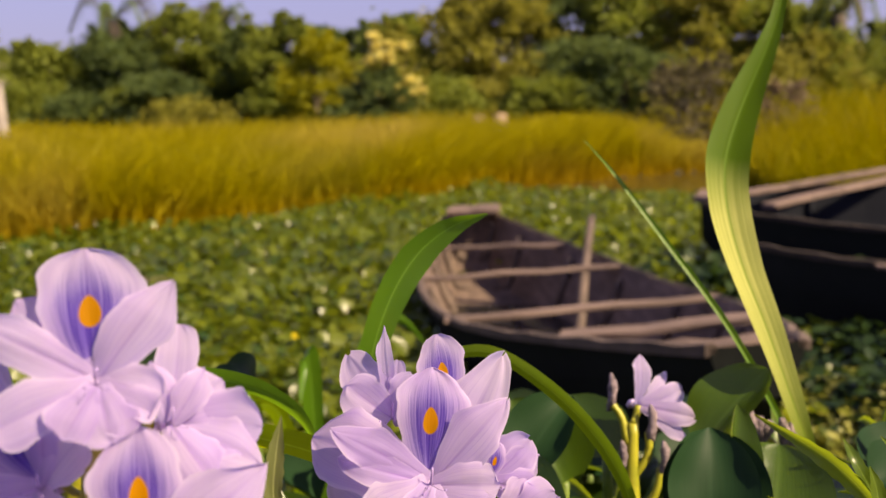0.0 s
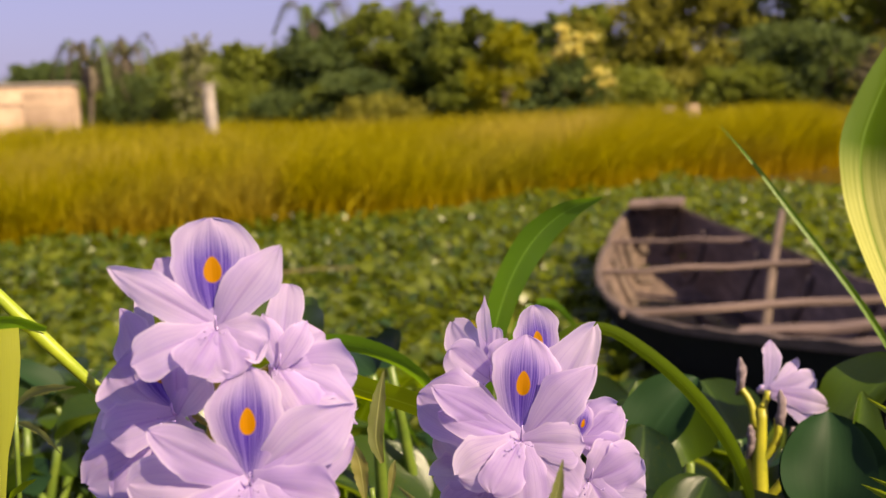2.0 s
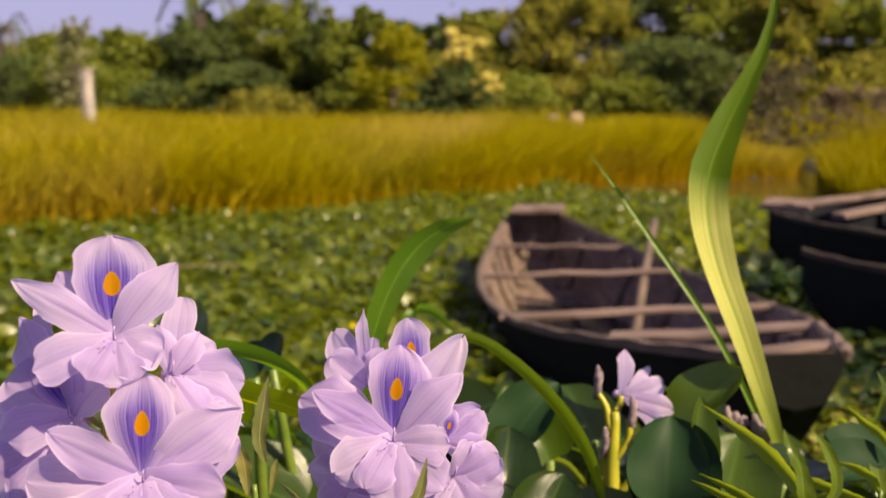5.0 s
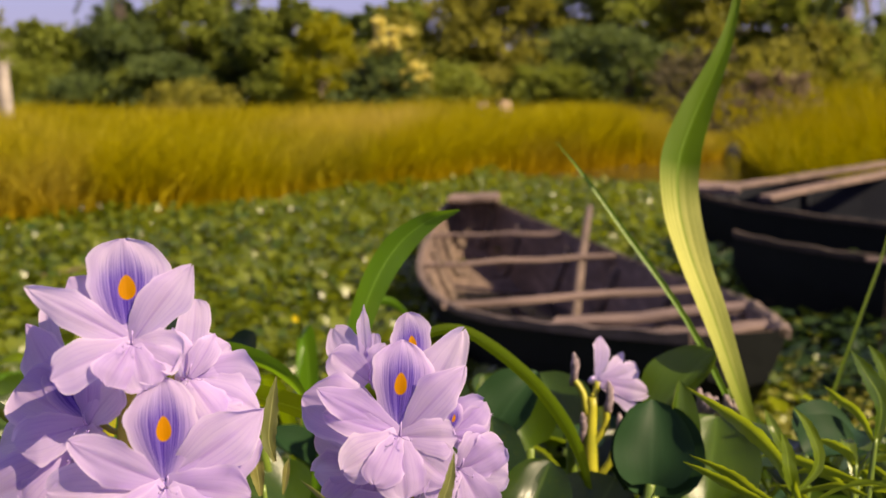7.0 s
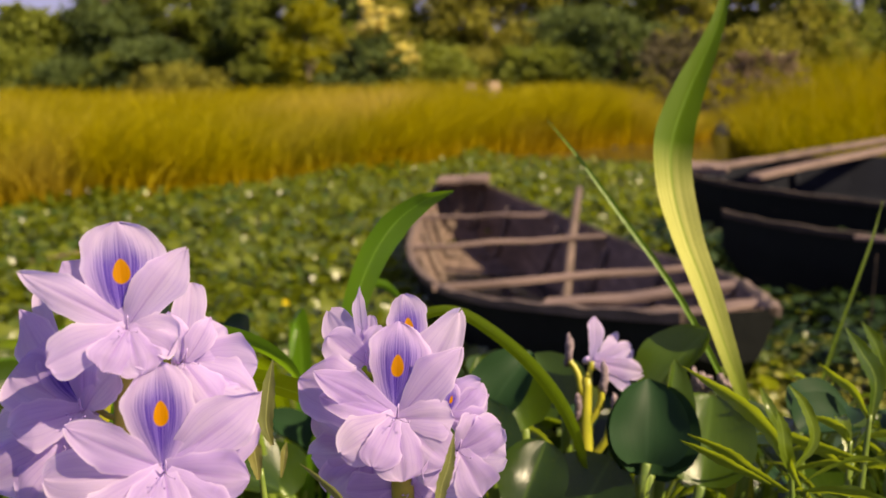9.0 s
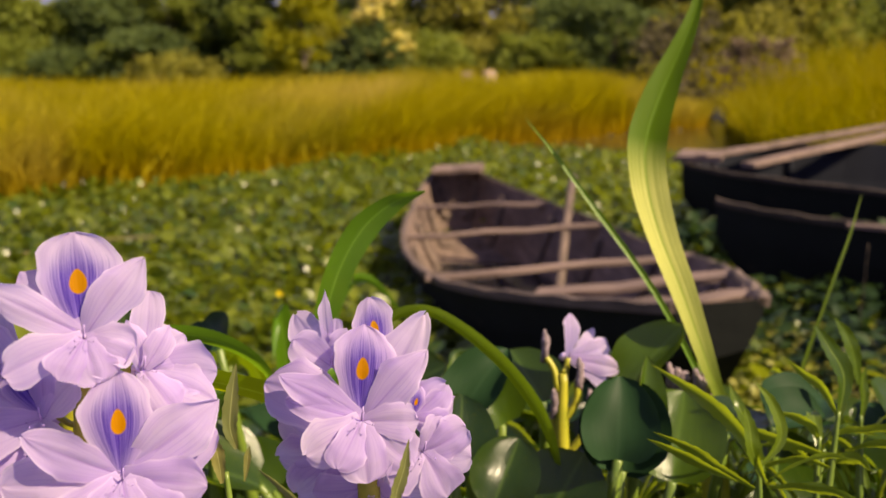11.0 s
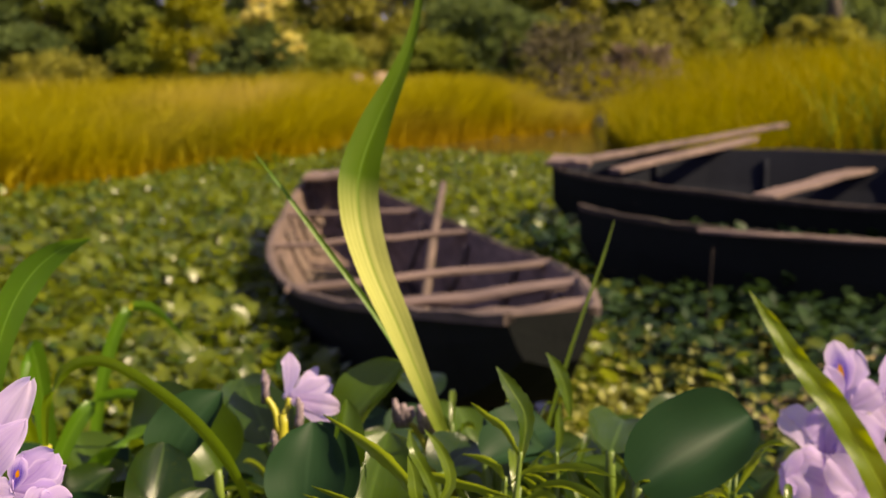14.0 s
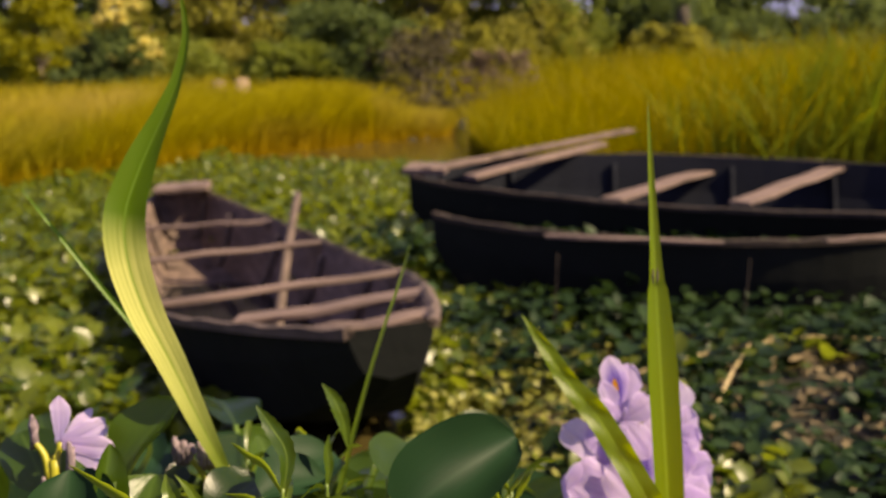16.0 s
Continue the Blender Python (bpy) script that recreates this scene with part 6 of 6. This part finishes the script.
for k in range(46):
    x, y = wrng.uniform(-0.06, 0.37), wrng.uniform(0.40, 0.66)
    if y < 0.47 and x < 0.12:
        y += 0.10
    z0 = float(bank_height(x, y)) - 0.02
    z1 = 0.640 + wrng.uniform(-0.035, 0.040) + 0.08 * (0.50 - y) + (0.03 if x > 0.16 else 0.0)
    tilt = wrng.uniform(-0.02, 0.02)
    lv = []
    for j in range(wrng.randint(7, 11)):
        az = j * 2.4 + wrng.uniform(-0.4, 0.4)
        ln, up = wrng.uniform(0.030, 0.062), wrng.uniform(0.2, 1.6)
        b = np.array((x + tilt * 0.8, y, z0 + (z1 - z0) * wrng.uniform(0.62, 1.0)))
        d = np.array((math.cos(az), math.sin(az), up)) / math.sqrt(1 + up * up)
        lv.append(([tuple(b), tuple(b + d * ln * 0.4 + (0, 0, 0.006)), tuple(b + d * ln * 0.75 + (0, 0, 0.004)), tuple(b + d * ln - (0, 0, 0.005))], wrng.uniform(0.006, 0.012)))
    weed("small leafy weed with toothed leaves among the hyacinth leaves", [(x, y, z0), (x + tilt * 0.5, y, (z0 + z1) / 2), (x + tilt, y + 0.004, z1)], lv)

# ---- hyacinth plants on the bank ----
def blade_mesh(name, nu, nv, cup, arch, wavy, seed, mat):
    rng = random.Random(seed)
    v, f, uv = blade_template(nu, nv, cup, arch)
    a, b = rng.uniform(0, 6), rng.uniform(0, 6)
    v = [(x, y, z + wavy * math.sin(7 * y + a) * abs(x) + wavy * 0.6 * math.sin(5 * x + b) * y) for x, y, z in v]
    me = bpy.data.meshes.new(name)
    me.from_pydata(v, [], f)
    me.materials.append(mat)
    layer = me.uv_layers.new(name="UVMap")
    for lp in me.loops:
        layer.data[lp.index].uv = uv[lp.vertex_index]
    me.polygons.foreach_set("use_smooth", np.ones(len(me.polygons), dtype=bool))
    return me


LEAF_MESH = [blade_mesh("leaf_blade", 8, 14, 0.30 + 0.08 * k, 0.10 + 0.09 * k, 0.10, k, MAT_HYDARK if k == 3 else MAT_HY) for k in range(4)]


def hy_leaf(root, base, tip_dir, size, wide, kind, foot, roll=0.0, front=None):
    """A leaf blade at the end of a swollen stalk that rises from foot."""
    ob = new("leaf", LEAF_MESH[kind])
    ob.parent = root
    y = Vector(tip_dir).normalized()
    z = Vector(front) if front else Vector((0, -0.3, 1))
    z = (z - y * z.dot(y)).normalized()
    x = y.cross(z)
    m = Matrix((x, y, z)).transposed().to_4x4()
    m.translation = Vector(base)
    ob.matrix_basis = m @ Matrix.Rotation(roll, 4, "Y") @ Matrix.Diagonal((size * wide, size, size, 1))
    b, f = np.array(base), np.array(foot)
    mid_p = b * 0.5 + f * 0.5 + np.array((0, 0.01, 0.0))
    tube("petiole", [tuple(f), tuple(mid_p), tuple(b)], [0.0065, 0.0055, 0.003], MAT_PETIOLE, root, 7, 6)


SPECIAL = [  # base, towards, size, width, kind, front
    ((0.276, 0.456, 0.718), (0.358, 0.478, 0.770), 0.088, 0.64, 3, (-0.66, -0.72, 0.14)),
    ((0.2842, 0.4719, 0.6864), (0.3269, 0.5194, 0.7275), 0.055, 0.85, 1, (-0.1, -0.8, 0.6)),
    ((0.0452, 0.4363, 0.6759), (0.0696, 0.4565, 0.7191), 0.048, 1.2, 0, (0, -0.5, 0.9)),
    ((0.0164, 0.4268, 0.6932), (0.0288, 0.4429, 0.7200), 0.042, 0.95, 2, (0.1, -0.8, 0.6)),
    ((0.0895, 0.4458, 0.7071), (0.0936, 0.4638, 0.7478), 0.055, 0.95, 3, (0, -0.8, 0.5)),
    ((0.1182, 0.4472, 0.7006), (0.1282, 0.4751, 0.7377), 0.060, 0.9, 1, (0, -0.6, 0.8)),
    ((0.0195, 0.5302, 0.6996), (0.0006, 0.5352, 0.7365), 0.055, 0.9, 2, (0.3, -0.8, 0.5)),
    ((0.0473, 0.5736, 0.7004), (0.0316, 0.5972, 0.7259), 0.050, 0.9, 0, (0.2, -0.5, 0.8)),
    ((-0.0058, 0.5102, 0.7142), (0.0119, 0.5182, 0.7497), 0.050, 0.8, 3, (-0.3, -0.8, 0.5)),
    ((0.2020, 0.5459, 0.6985), (0.2385, 0.5729, 0.7175), 0.055, 0.9, 3, (0, -0.4, 0.9)),
    ((0.1637, 0.5222, 0.6990), (0.2001, 0.5689, 0.7139), 0.045, 0.9, 0, (0, -0.4, 0.9)),
    ((-0.2544, 0.5721, 0.7422), (-0.2740, 0.6154, 0.7891), 0.046, 0.95, 0, (0.1, -0.8, 0.5)),
    ((-0.1760, 0.5143, 0.7478), (-0.2147, 0.5476, 0.7721), 0.042, 0.8, 3, (0.1, -0.6, 0.7)),
    ((-0.2933, 0.6079, 0.7326), (-0.2767, 0.6397, 0.7834), 0.055, 0.9, 2, (0.1, -0.7, 0.6)),
    ((-0.1800, 0.5578, 0.7411), (-0.2245, 0.5991, 0.7624), 0.05, 0.8, 3, (0, -0.6, 0.8)),
    ((-0.0080, 0.4615, 0.6967), (0.0032, 0.4918, 0.7426), 0.05, 0.8, 2, (0.4, -0.8, 0.3)),
    ((0.0859, 0.4598, 0.6997), (0.0962, 0.4777, 0.7350), 0.055, 1.0, 3, (0.1, -0.8, 0.5)),
    ((0.1011, 0.5447, 0.7207), (0.1275, 0.5510, 0.7573), 0.058, 0.7, 0, (-0.3, -0.5, 0.8)),
    ((0.0867, 0.4422, 0.7154), (0.0886, 0.4486, 0.7493), 0.045, 1.0, 3, (0, -0.8, 0.5)),
    ((0.0997, 0.4722, 0.7146), (0.1100, 0.4801, 0.7569), 0.050, 0.45, 0, (0.5, -0.8, 0.2)),
    ((0.1929, 0.5191, 0.7066), (0.2318, 0.5403, 0.7166), 0.050, 0.8, 3, (0, -0.4, 0.9)),
    ((0.2766, 0.5369, 0.7054), (0.2969, 0.5800, 0.7206), 0.05, 0.9, 1, (0, -0.6, 0.8)),
]
for k, (b, to, size, wide, kind, fr) in enumerate(SPECIAL):
    root = thing("water_hyacinth_plant", "single glossy rounded water hyacinth leaf on a green stalk", "water hyacinth", "hyacinth plants on the bank")
    foot = (b[0] + 0.02 * math.sin(k), b[1] + 0.03, max(0.30, float(bank_height(b[0], b[1])) - 0.02))
    hy_leaf(root, b, Vector(to) - Vector(b), size, wide, kind, foot, 0.0, fr)

rng = random.Random(77)
for k in range(70):
    x, y = rng.uniform(-0.75, 0.42), 0.50 + 0.95 * rng.random()
    if x < -0.1 and y < 0.58:
        y += 0.15
    x *= 0.55 + 0.5 * y
    g = float(bank_height(x, y))
    top = 0.15 - 0.03 * rng.random()
    root = thing("water_hyacinth_plant", "clump of glossy green water hyacinth leaves on the bank", "water hyacinth", "hyacinth plants on the bank")
    for j in range(rng.randint(5, 7)):
        az = rng.uniform(0, 6.28)
        out = rng.uniform(0.02, 0.09)
        base = (x + math.cos(az) * out, y + math.sin(az) * out, g + top * rng.uniform(0.45, 1.0))
        way = (math.cos(az) * 0.8, math.sin(az) * 0.8, rng.uniform(-0.1, 1.1))
        hy_leaf(root, base, way, rng.uniform(0.045, 0.085), rng.uniform(0.75, 1.05), rng.choice((0, 1, 2, 2, 3)), (x, y, g - 0.03), rng.uniform(-0.4, 0.4))
